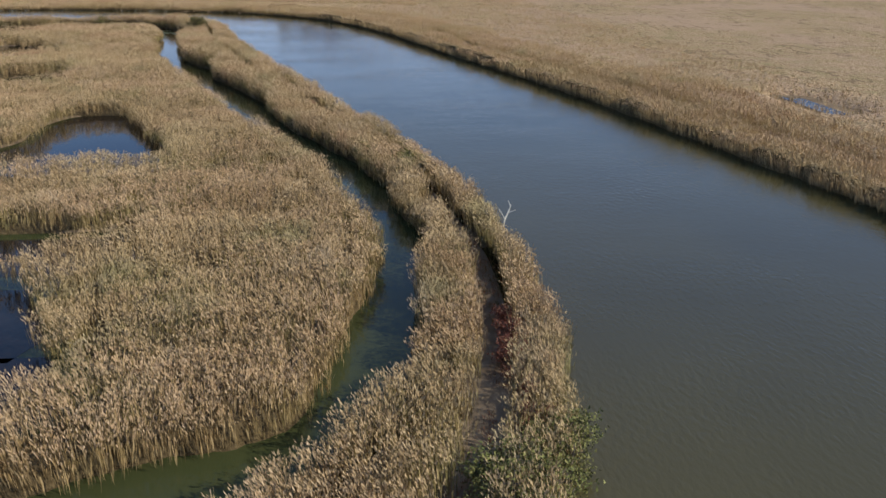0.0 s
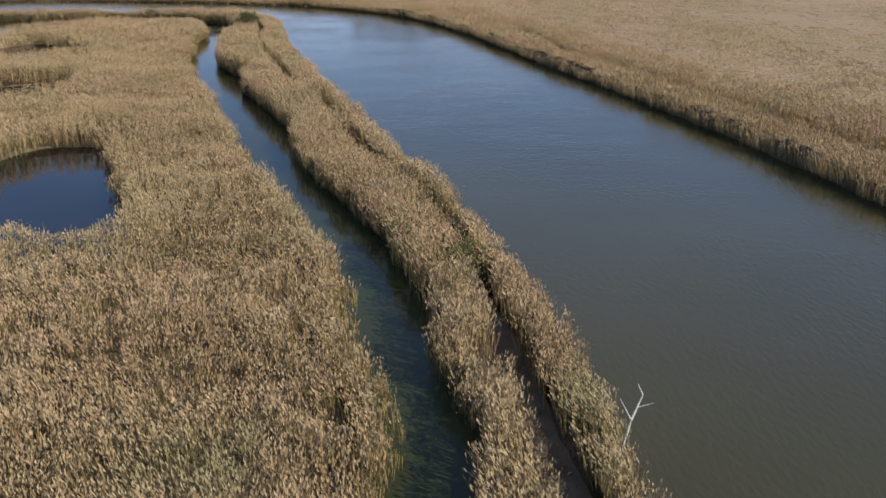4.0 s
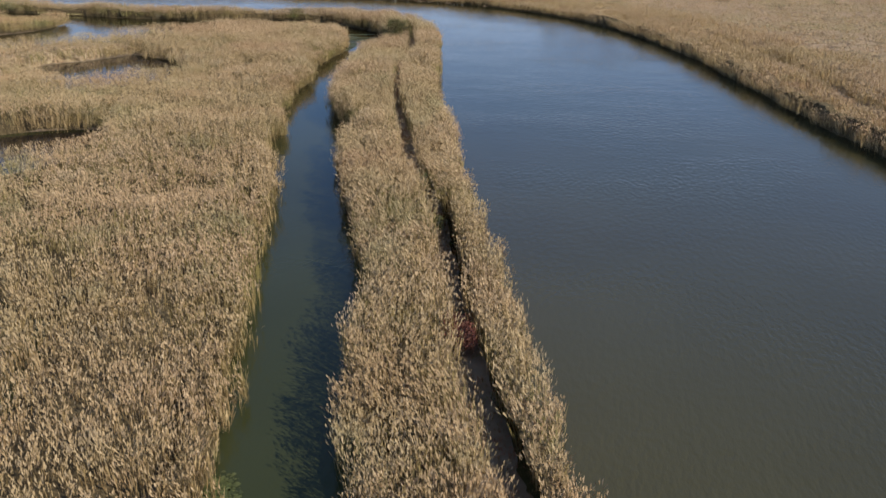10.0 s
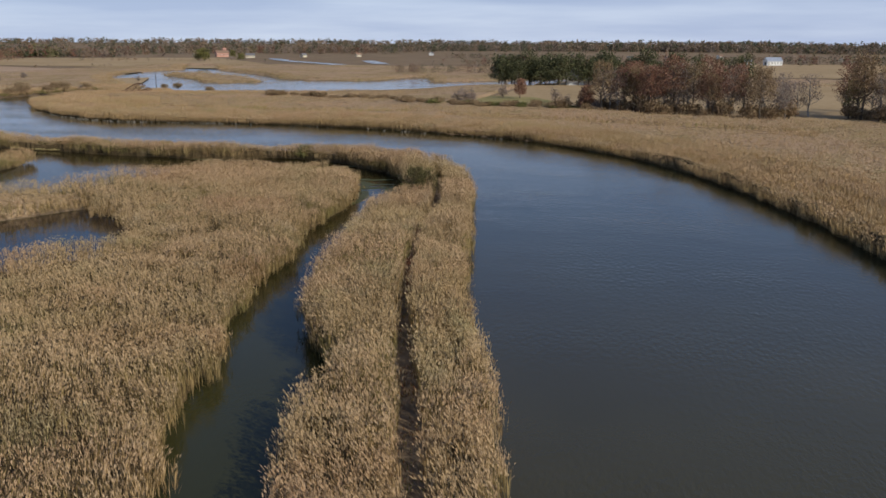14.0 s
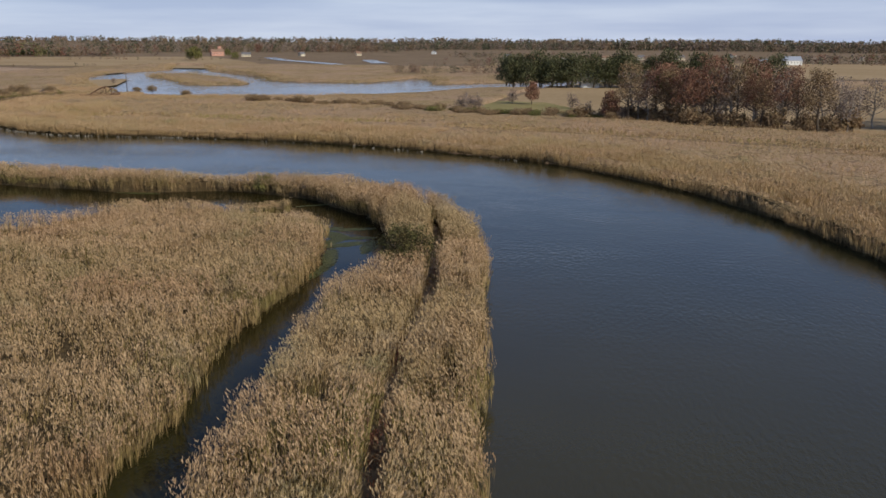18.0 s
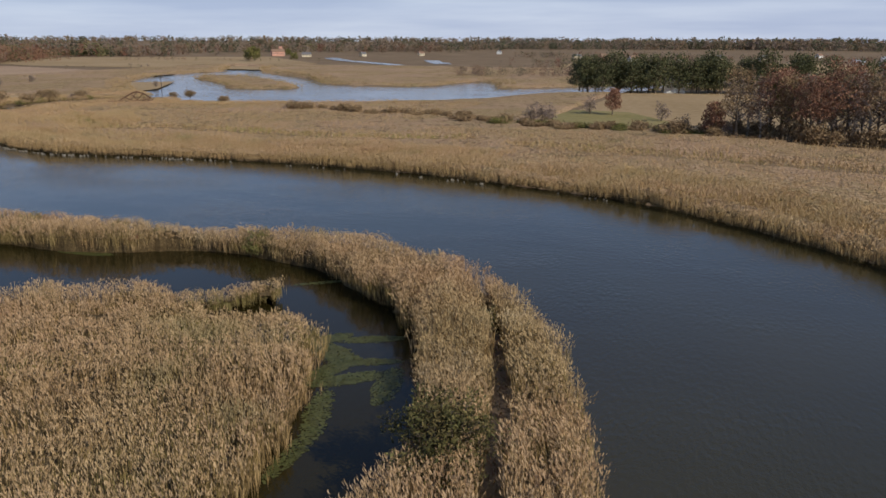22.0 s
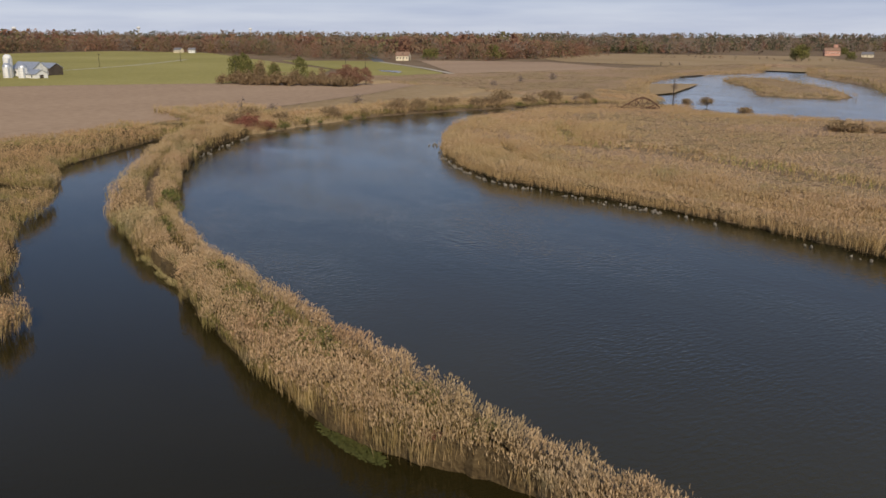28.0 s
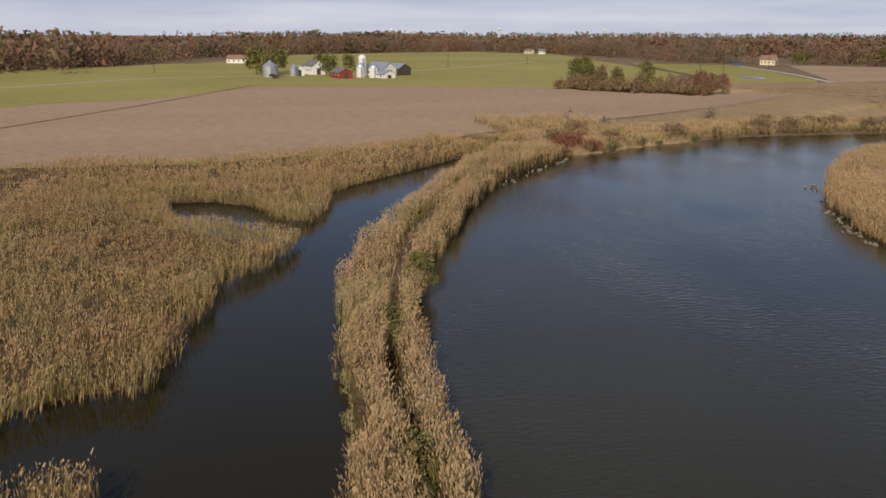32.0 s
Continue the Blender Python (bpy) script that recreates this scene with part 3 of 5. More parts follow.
reeds("dike_reeds", "tall straw-coloured reeds with feathery plumes along a dike", R_DIKE,
    [(-30, 14, -40, 60, 12), (-26, 6, 60, 130, 12), (-48, -2, 130, 250, 12)], 3.5, 11, plumes=8, blades=3, grow=0.2, trail=True)
reeds("dike_reeds", "brown reeds with russet plumes on a narrow dike", R_DIKE, [(-150, -48, 228, 256, 13), (-255, -150, 240, 310, 6)], 2.9, 10, plumes=8, blades=3, grow=0.2, trail=True)
# dark litter sheets near the channel: shade under the tips, put in colour
litter("dike_undergrowth", "dense brown reed stalks low on a dike, darkened for shade", np.minimum(R_DIKE, field(TRAIL, False, 999.0) - 0.6), 1.75, (YY < 400), M_THATCH_SHADED, -0.5)
reeds("marsh_reeds", "golden-brown reed marsh with pale feathery plumes", R_WEST,
    [(-38, 2, -36, 60, 8.5), (-60, -6, 60, 130, 7.5), (-80, -26, 130, 240, 8), (-100, -38, -30, 60, 2.2), (-110, -60, 60, 130, 2.4), (-125, -80, 130, 205, 3), (-110, -80, 205, 236, 3)], 2.8, 12, plumes=8, blades=3)
reeds("marsh_reeds", "russet and greening reed marsh beside a dark basin", R_WEST, [(-125, -110, 205, 236, 7), (-215, -125, 205, 262, 6)], 2.5, 13, wide=0.95, plumes=6, blades=3, leaf=M_LEAF_GREEN, top=M_PLUME_RED)
reeds("marsh_reeds", "distant golden-brown reed marsh behind a channel", R_WEST, [(-262, -125, 190, 205, 1.5), (-262, -215, 205, 262, 2.6), (-262, -125, 262, 300, 2.4), (-175, -110, -30, 190, 0.25)], 2.4, 14, wide=1.45, leaf=M_LEAF_GREEN, top=M_PLUME_RED)
reeds("marsh_fringe", "dense reed stalks standing at a channel's edge", R_WEST, [(-60, 2, -34, -2, 9), (-12, 2, -2, 60, 9), (-34, -6, 60, 130, 9), (-62, -26, 130, 238, 9), (-112, -62, 180, 228, 6), (-215, -112, 205, 268, 5)], 2.2, 19, grow=0.5, edge_only=2.0, plumes=2, blades=4)
reeds("dike_fringe", "dense reed stalks at the foot of a dike", R_DIKE, [(-14, 12, -30, 60, 6), (-24, 6, 60, 130, 6), (-48, -2, 130, 250, 6), (-160, -48, 232, 258, 6)], 2.4, 20, grow=0.2, edge_only=1.6, plumes=4, blades=3)
litter("marsh_undergrowth", "dense brown lower growth of a reed marsh, darkened for shade", R_WEST, 1.3, (YY < 310) & (XX > -262) & ((XX > -44 - 0.25 * np.clip(YY, 0, 160)) | (YY > 186)), M_THATCH_SHADED, 0.7)
litter("marsh_undergrowth", "dry tan lower growth far inside a reed marsh", R_WEST, 1.75, (YY < 190) & (XX > -262) & (XX < -40 - 0.25 * np.clip(YY, 0, 160)), M_FARREED, 0.7)
reeds("bank_reeds", "tall reeds lining the far river bank", R_EAST, [(16, 70, -60, 130, 4.2), (0, 56, 130, 240, 4.2), (-60, 40, 240, 310, 4.2), (-200, -60, 296, 330, 5), (-245, -170, 320, 470, 2.4)], 2.6, 15, wide=1.2, edge_only=12.0, grow=0.2, plumes=5, leaf=M_LEAF_EAST)
reeds("bank_reeds", "open tan reed marsh beyond the river", R_EAST, [(0, 90, -60, 240, 0.9), (-100, 90, 240, 372, 0.8), (-245, -100, 296, 460, 0.7)], 2.5, 16, wide=1.7, plumes=4, blades=3, low=0.7, deep=F_EAST, leaf=M_LEAF_EAST)
reeds("swale_reeds", "olive-green reeds along a swale in the marsh", np.minimum(5 - swale, F_EAST - 2), [(-245, 40, 290, 420, 0.5)], 2.2, 24, wide=1.9, plumes=2, blades=4, leaf=M_LEAF_GREEN, top=M_PLUME_RED)
litter("bank_undergrowth", "wide tan reed marsh beyond the river", R_EAST, 1.6, (YY < 640) & (YY > -90) & (XX < 320), M_FARREED, 0.7, 0.7, F_EAST)
reeds("shore_reeds", "brown reeds and weeds along a farm shore", F_NORTH, [(-300, -228, 296, 480, 1.6)], 2.4, 17, wide=1.8, edge_only=22.0)
reeds("upper_reeds", "reed edges of a distant backwater", F_NORTH, [(-420, -60, 480, 760, 0.35)], 3.4, 18, wide=3.0, plumes=2, blades=3, edge_only=12.0, low=0.6)
litter("upper_undergrowth", "flat tan marsh round a distant backwater", F_NORTH, 2.2, (XX > -430) & (XX < -45) & (YY > 440) & (YY < 820), M_FARREED, 1.0, 0.6)


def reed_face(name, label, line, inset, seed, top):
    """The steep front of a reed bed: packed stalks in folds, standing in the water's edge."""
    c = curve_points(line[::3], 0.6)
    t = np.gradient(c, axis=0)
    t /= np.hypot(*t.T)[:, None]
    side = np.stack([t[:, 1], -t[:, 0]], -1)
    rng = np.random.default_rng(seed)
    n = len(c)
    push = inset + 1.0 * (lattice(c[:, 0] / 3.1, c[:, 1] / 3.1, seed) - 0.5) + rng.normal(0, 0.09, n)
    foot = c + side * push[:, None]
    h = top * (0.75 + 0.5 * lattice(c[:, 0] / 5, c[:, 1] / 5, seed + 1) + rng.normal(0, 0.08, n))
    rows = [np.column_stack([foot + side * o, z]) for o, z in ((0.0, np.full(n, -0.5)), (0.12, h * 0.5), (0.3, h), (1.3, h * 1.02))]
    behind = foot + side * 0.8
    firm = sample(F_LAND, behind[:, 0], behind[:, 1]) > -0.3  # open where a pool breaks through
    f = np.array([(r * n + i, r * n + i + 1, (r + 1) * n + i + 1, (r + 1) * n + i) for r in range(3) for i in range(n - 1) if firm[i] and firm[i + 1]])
    # opaque front; its thatch colour already carries the shade between stalks
    return tagged(new(name, mesh_from(name, np.concatenate(rows), f, [M_THATCH_SHADED])), label, "reeds", kind="stuff")


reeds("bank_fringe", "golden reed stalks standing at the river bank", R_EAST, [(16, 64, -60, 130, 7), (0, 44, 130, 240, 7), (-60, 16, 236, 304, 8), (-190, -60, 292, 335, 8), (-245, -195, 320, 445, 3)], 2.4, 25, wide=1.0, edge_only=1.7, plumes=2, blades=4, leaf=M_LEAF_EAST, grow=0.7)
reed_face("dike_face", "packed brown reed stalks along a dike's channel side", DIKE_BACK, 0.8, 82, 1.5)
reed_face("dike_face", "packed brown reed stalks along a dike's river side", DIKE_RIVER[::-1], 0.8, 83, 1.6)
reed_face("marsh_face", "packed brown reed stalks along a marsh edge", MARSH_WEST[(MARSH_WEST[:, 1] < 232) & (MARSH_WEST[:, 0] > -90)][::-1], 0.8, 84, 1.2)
reed_face("bank_face", "steep front of packed bank reeds, coloured dark for shade", BANK_EAST[BANK_EAST[:, 1] < 262], 0.85, 81, 1.9)
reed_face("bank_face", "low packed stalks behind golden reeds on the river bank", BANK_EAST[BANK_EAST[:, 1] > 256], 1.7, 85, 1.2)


# ---- fields, tracks and far water ----
Z_FIELD = 0.5
M_STUBBLE = material("stubble_field", surface([(0.3, (0.30, 0.20, 0.13)), (0.5, (0.39, 0.27, 0.175)), (0.7, (0.47, 0.335, 0.22))], 0.012, 0.4, 0.4, 0.1, (1, 0.25, 1)), 0.95, 0.05)
M_GREEN = material("winter_crop", surface([(0.3, (0.24, 0.215, 0.06)), (0.5, (0.33, 0.285, 0.09)), (0.7, (0.42, 0.35, 0.13))], 0.010, 0.5, 0.3, 0.1), 0.9, 0.1)
M_LAWN = material("mown_grass", surface([(0.3, (0.10, 0.15, 0.035)), (0.6, (0.17, 0.21, 0.06)), (0.8, (0.27, 0.24, 0.10))], 0.02, 0.6, 0.3, 0.1), 0.9, 0.1)
M_VERGE = material("rough_lawn", surface([(0.3, (0.17, 0.155, 0.055)), (0.55, (0.27, 0.22, 0.09)), (0.75, (0.36, 0.275, 0.14))], 0.03, 0.5, 0.3, 0.1), 0.9, 0.1)
M_STRAW = material("dry_grass_field", surface([(0.3, (0.26, 0.18, 0.09)), (0.5, (0.36, 0.255, 0.14)), (0.7, (0.43, 0.315, 0.18))], 0.012, 0.4, 0.4, 0.1), 0.95, 0.05)
M_TRACK = plain("pale_gravel", (0.55, 0.48, 0.38), 0.95, 0.1, 0.2, 0.4)
M_ROAD = plain("worn_asphalt", (0.16, 0.16, 0.165), 0.9, 0.2, 0.2, 0.3)
flat_sheet("field_stubble", STUBBLE, Z_FIELD, M_STUBBLE, "wide bare brown stubble field", "field")
flat_sheet("field_rough", [(-283, 309), (-302, 345), (-331, 392), (-386, 467), (-390, 491), (-334, 522), (-300, 560), (-268, 500), (-258, 440), (-266, 380), (-264, 330)], Z_FIELD - 0.08, M_STRAW, "rough dry grass between a field and the shore", "field")
litter("shore_weeds", "low tan weeds between a field and the river", np.minimum(F_NORTH, -field(STUBBLE) - 1), 1.1, (XX > -420) & (XX < -231) & (YY > 290) & (YY < 520) & (YY < 300 - 1.6 * (XX + 231)), M_STRAW, -0.5)
flat_sheet("field_strip", [(-230.5, 116), (-359, 121), (-420, 90), (-440, 121), (-468, 242), (-373, 207), (-300, 176)], Z_FIELD - 0.05, M_STUBBLE, "strip of bare field beyond a ditch", "field")
flat_sheet("field_green", [(-368.8, 164.5), (-385.7, 178.5), (-390, 200), (-415.2, 219.9), (-462.4, 240.8), (-451, 309.1), (-423.8, 376), (-434.5, 420.1), (-526.2, 487.4), (-705.8, 527.8), (-978.8, 589), (-1110.7, 525.3), (-996.8, 305.8), (-787.7, 235), (-635.8, 96.1), (-499.9, 81.5)],
    Z_FIELD + 0.03, M_GREEN, "pale green field of young winter crop", "field")
flat_sheet("field_roadside", [(-428.6, 454.8), (-390.3, 472.9), (-457.1, 524), (-527.3, 552.9), (-647.4, 598.7), (-706.4, 542.6), (-526.3, 492.3)], Z_FIELD + 0.06, M_GREEN, "green grass beside a gravel track", "field")
flat_sheet("field_tan", [(-462.1, 533.9), (-393.6, 490.8), (-334.3, 521.8), (-354.2, 641.3), (-561, 714), (-648, 643.3)], Z_FIELD + 0.02, M_STUBBLE, "tan harvested field beyond a track", "field")
flat_sheet("field_north", [(-362.3, 869.3), (-337.2, 722.5), (-560.2, 732.3), (-779.2, 848.4), (-721.4, 977.5), (-536, 1097.7)], Z_FIELD + 0.02, M_STRAW, "pale dry field before a far wood", "field")
flat_sheet("field_east", HAYFIELD, Z_FIELD, M_STRAW, "dry mown hayfield behind trees", "field")
flat_sheet("field_lawn", [(-66, 447), (-47, 443), (-31, 410), (-27, 395), (-56, 393), (-70, 402)], Z_FIELD + 0.05, M_VERGE, "green mown grass under a red tree", "field")
flat_sheet("field_far", [(-143.6, 699.5), (298.9, 683.6), (599, 1119.1), (-153, 1012.2)], Z_FIELD + 0.02, M_STRAW, "distant tan harvested field", "field")
flat_sheet("field_meadow", [(-105.7, 707.3), (54.9, 674.9), (40.6, 796.4), (-114.5, 818.2)], Z_FIELD + 0.06, M_LAWN, "distant bright green meadow", "field")


def ribbon(name, pts, width, z, mat, label, category):
    c = curve_points(pts, 8.0)
    t = np.gradient(c, axis=0)
    t /= np.hypot(*t.T)[:, None]
    s = np.stack([-t[:, 1], t[:, 0]], -1) * width / 2
    n = len(c)
    v = np.concatenate([np.column_stack([c + s, np.full(n, z)]), np.column_stack([c - s, np.full(n, z)])])
    f = np.array([(i, i + n, i + n + 1, i + 1) for i in range(n - 1)])
    return tagged(new(name, mesh_from(name, v, f, [mat])), label, category, kind="structure")


ribbon("track", [(-368.7, 487.3), (-390.7, 495.8), (-453.1, 525), (-530.3, 557.9), (-635.4, 594.8)], 4.0, Z_FIELD + 0.12, M_TRACK, "pale gravel farm track", "track")
ribbon("track", [(-470.1, 140.9), (-540.3, 202.3), (-560.7, 286.1), (-641.3, 386.8), (-763.1, 482.5)], 3.0, Z_FIELD + 0.1, M_TRACK, "pale gravel lane across green fields", "track")
ribbon("track", [(-69.3, 379.0), (-56.0, 377.7), (-45.0, 374.8), (-38.9, 373.2), (20, 351), (80, 346)], 2.6, Z_FIELD + 0.12, M_TRACK, "pale gravel track beside a hedge and reed marsh", "track")
ribbon("road", [(-635.4, 594.8), (-766.5, 671), (-1080.3, 849.9), (-1565.6, 1173.8)], 9.0, Z_FIELD + 0.12, M_ROAD, "grey asphalt road towards woods", "road")
ribbon("ditch", [(-262, 160), (-307.2, 179.3), (-350.9, 197.9), (-373.6, 207.7), (-466.9, 242.9)], 0.8, Z_FIELD + 0.1, M_MUD, "dark ditch between two fields", "ditch")
flat_sheet("pond", [(-505.4, 509.7), (-486.4, 500.1), (-467.4, 498.7), (-472.5, 506.6), (-490.5, 513.9)], Z_FIELD + 0.16, M_BACK, "small blue pond in wet grass", "pond")
for far_pts in ([(-445.8, 1077.2), (-381.2, 968.5), (-353.7, 941.7), (-279.8, 855.5)], [(-302.9, 1019), (-284.8, 971.7), (-253.2, 901.8)]):
    ribbon("water_far", far_pts, 16.0, 0.7, M_RIVER, "far bend of a blue creek in the marsh", "creek")


# ---- plants ----
def leafage(stops, patch, amount=0.3, scale=0.5):
    return speckled(stops, patch, scale, amount)


M_BARK = plain("bark", (0.17, 0.135, 0.10), 0.95, 0.1, 0.4, 3.0)
M_PALEBARK = plain("pale_bark", (0.42, 0.37, 0.31), 0.95, 0.1, 0.4, 3.0)
LEAVES = {
    "russet": material("russet_leaves", leafage([(0, (0.15, 0.07, 0.05)), (0.5, (0.25, 0.122, 0.08)), (1, (0.35, 0.195, 0.12))], (0.25, 0.175, 0.105)), 0.8, 0.15),
    "brown": material("brown_leaves", leafage([(0, (0.15, 0.095, 0.055)), (0.5, (0.25, 0.165, 0.092)), (1, (0.36, 0.25, 0.14))], (0.19, 0.165, 0.075)), 0.8, 0.15),
    "olive": material("olive_leaves", leafage([(0, (0.065, 0.0676, 0.0195)), (0.5, (0.13, 0.137, 0.039)), (1, (0.247, 0.227, 0.0715))], (0.273, 0.195, 0.065)), 0.7, 0.2),
    "thicket": material("thicket_leaves", leafage([(0, (0.03, 0.032, 0.012)), (0.5, (0.075, 0.075, 0.026)), (1, (0.16, 0.14, 0.05))], (0.19, 0.13, 0.06), 0.45, 0.9), 0.75, 0.15),
    "pine": material("pine_needles", leafage([(0, (0.035, 0.045, 0.022)), (0.5, (0.08, 0.09, 0.038)), (1, (0.15, 0.145, 0.062))], (0.13, 0.095, 0.045)), 0.7, 0.2),
    "red": material("red_leaves", leafage([(0, (0.13, 0.04, 0.03)), (0.5, (0.22, 0.08, 0.055)), (1, (0.31, 0.14, 0.09))], (0.22, 0.11, 0.06)), 0.8, 0.15),
    "grey": material("twigs", leafage([(0, (0.169, 0.13, 0.111)), (0.5, (0.26, 0.202, 0.169)), (1, (0.364, 0.286, 0.234))], (0.234, 0.156, 0.104)), 0.9, 0.1),
}


def tubes(segments, sides=6):
    """Tapered limbs: from, to, radius at each end."""
    v, f = [], []
    for a, b, ra, rb in segments:
        a, b = Vector(a), Vector(b)
        d = (b - a).normalized()
        u = d.orthogonal().normalized()
        w = d.cross(u)
        n = len(v)
        for p, r in ((a, ra), (b, rb)):
            v += [p + (u * math.cos(k * math.tau / sides) + w * math.sin(k * math.tau / sides)) * r for k in range(sides)]
        f += [(n + k, n + (k + 1) % sides, n + sides + (k + 1) % sides, n + sides + k) for k in range(sides)]
    return np.array([tuple(p) for p in v]), np.array(f)


def limbs(rng, height, radius, spread, first, count):
    """A trunk with a bend or two and forking limbs, and the places at which leaves gather."""
    segs, ends = [], []
    top, p = height * 0.9, Vector((0, 0, 0))
    steps, trunk = 5, [Vector((0, 0, -0.1))]
    for k in range(1, steps + 1):
        p = Vector((p.x + rng.normal(0, 0.025) * height, p.y + rng.normal(0, 0.025) * height, top * k / steps))
        trunk.append(p)
    for k in range(steps):
        segs.append((trunk[k], trunk[k + 1], radius * (1 - k / steps) + 0.03, radius * (1 - (k + 1) / steps) + 0.03))
    for k in range(count):
        q = first + (0.95 - first) * k / count
        i = min(int(q * steps), steps - 1)
        a = trunk[i].lerp(trunk[i + 1], q * steps - i)
        ang = k * 2.4 + rng.uniform(-0.4, 0.4)
        reach = spread * (1.05 - 0.55 * q) * rng.uniform(0.7, 1.1)
        mid = a + Vector((math.cos(ang), math.sin(ang), 0.5)) * reach * 0.55
        end = mid + Vector((math.cos(ang + rng.uniform(-0.5, 0.5)), math.sin(ang + rng.uniform(-0.5, 0.5)), rng.uniform(0.3, 1.0))) * reach * 0.5
        r = radius * (1 - q) * 0.45 + 0.03
        segs += [(a, mid, r, r * 0.6), (mid, end, r * 0.6, 0.02)]
        side = mid + Vector((math.cos(ang + 1.1), math.sin(ang + 1.1), 0.7)) * reach * 0.4
        segs.append((mid, side, r * 0.45, 0.015))
        ends += [end, side, mid.lerp(end, 0.5)]
    return segs, ends + [trunk[-1]]


def leaf_cloud(rng, centres, size, count, leaf, flat=0.75):
    """Leaves scattered round the ends of limbs, thinner outside."""
    c = np.array([tuple(p) for p in centres])[rng.integers(0, len(centres), count)]
    off = rng.normal(0, 1, (count, 3))
    off *= (size * rng.uniform(0.25, 1.0, count) ** 0.6 / np.linalg.norm(off, axis=1))[:, None]
    off[:, 2] *= flat
    c = c + off
    a, b = rng.normal(0, 1, (count, 3)), rng.normal(0, 1, (count, 3))
    a /= np.linalg.norm(a, axis=1)[:, None]
    b -= a * (a * b).sum(1)[:, None]
    b /= np.linalg.norm(b, axis=1)[:, None]
    s = (leaf * rng.uniform(0.6, 1.3, count))[:, None]
    v = np.stack([c - a * s, c + b * s * 0.9, c + a * s], 1).reshape(-1, 3)
    v[:, 2] = np.maximum(v[:, 2], 0.05)
    return v, np.arange(len(v)).reshape(-1, 3)


def plant(name, label, category, height, spread, kind, seed, leaves=500, leaf=0.35, first=0.3, count=9, clump=None, bark=None, radius=None, stems=1, group=""):
    """A tree or shrub: an empty with a trunk and a crown."""
    rng = np.random.default_rng(seed)
    base = tagged(new(name), label, category, group)
    segs, ends = [], []
    for k in range(stems):
        s, e = limbs(rng, height * (1 if k == 0 else rng.uniform(0.7, 0.95)), radius or height * 0.022, spread, first, count)
        shift = Vector((0, 0, 0)) if k == 0 else Vector((rng.normal(0, spread * 0.3), rng.normal(0, spread * 0.3), 0))
        segs += [(Vector(a) + shift * (0.3 + 0.7 * min(Vector(a).z / height, 1)), Vector(b) + shift * (0.3 + 0.7 * min(Vector(b).z / height, 1)), ra, rb) for a, b, ra, rb in s]
        ends += [p + shift for p in e]
    v, f = tubes(segs)
    new("trunk", mesh_from("trunk", v, f, [bark or M_BARK], smooth=True)).parent = base
    if leaves:
        v, f = leaf_cloud(rng, ends, clump or spread * 0.42, leaves, leaf)
        new("crown", mesh_from("crown", v, f, [LEAVES[kind]])).parent = base
    return base


def sown(ob, places, seed, low=0.8, high=1.2, z=0.3):
    """The plant itself at the first place and copies at the others, turned and scaled."""
    rng = random.Random(seed)
    for k, (x, y) in enumerate(places):
        s = rng.uniform(low, high)
        m = pose(x, y, z, 0, 0, rng.uniform(0, 360)) @ Matrix.Diagonal((s, s, s * rng.uniform(0.92, 1.1), 1))
        if k == 0:
            ob.matrix_basis = m
        else:
            copy_thing(ob, m)


def scatter(seed, line, n, spread):
    """Places strewn along a line on the plan."""
    rng = np.random.default_rng(seed)
    c = curve_points(line, 1.0)
    p = c[np.linspace(0, len(c) - 1, n).astype(int)] + rng.normal(0, spread, (n, 2))
    return [tuple(q) for q in p]


# the large shrub and smaller ones on the dike
big = plant("shrub", "large dark olive-green shrub among reeds on a dike", "shrub", 5.6, 2.5, "thicket", 31, 7000, 0.12, 0.1, 11, 0.75, stems=6)
sown(big, [(-35.4, 200.8)], 1, 1, 1)
low_green = plant("shrub", "low green bush among the reeds of a dike", "shrub", 2.3, 1.1, "olive", 32, 1500, 0.10, 0.1, 7, 0.55, stems=3, group="green bushes on the dike")
sown(low_green, [(2.5, -14.3), (1.1, -16.8), (4.6, -17.3), (5.9, 48.9), (4.9, 51.8), (1.2, 51.3), (-13, 116.5), (-10.2, 106.7), (-34.4, 217), (-39.5, 226), (-91, 243.1), (-123.3, 243.8), (-100.9, 242.2),
    (-70.2, 243.2), (-114, 241.8), (-101.2, 240.4), (-107.9, 242.2), (-144.2, 246.2)], 2, 0.6, 1.15)
low_red = plant("shrub", "low russet-red bush beside a dike trail", "shrub", 1.7, 1.0, "red", 33, 1200, 0.09, 0.1, 6, 0.5, stems=3, group="red bushes on the dike")
sown(low_red, [(-5.9, 89), (8, 4.7), (6.7, -3.3), (7.4, 0.7), (6.4, -9.3), (-29.9, 178.7), (-28.4, 165.6), (-26.9, 156.4), (-85.2, 241), (7.2, -6.2), (7.9, 2.4), (6.9, -1.2), (-5.2, 87.5)], 3, 0.75, 1.25)
dike_bush = plant("shrub", "leafy green bush standing clear of the dike's reeds", "shrub", 3.5, 1.5, "olive", 58, 2200, 0.10, 0.08, 9, 0.62, stems=5, group="leafy bushes on the dike")
sown(dike_bush, [(-88.3, 242.6), (-69, 244), (-100.2, 242.6), (-113, 241.8), (-115.4, 242.4), (-119.7, 243.2), (-125.4, 243.6), (-141.5, 246), (-104.5, 241.8), (-110.3, 241.6), (-83.6, 243.4)], 29, 0.55, 0.9)
tall_green = plant("shrub", "tall green herbs crowding the end of a dike trail", "shrub", 3.1, 1.3, "olive", 40, 1300, 0.11, 0.1, 8, 0.6, stems=4, group="green herbs on the dike")
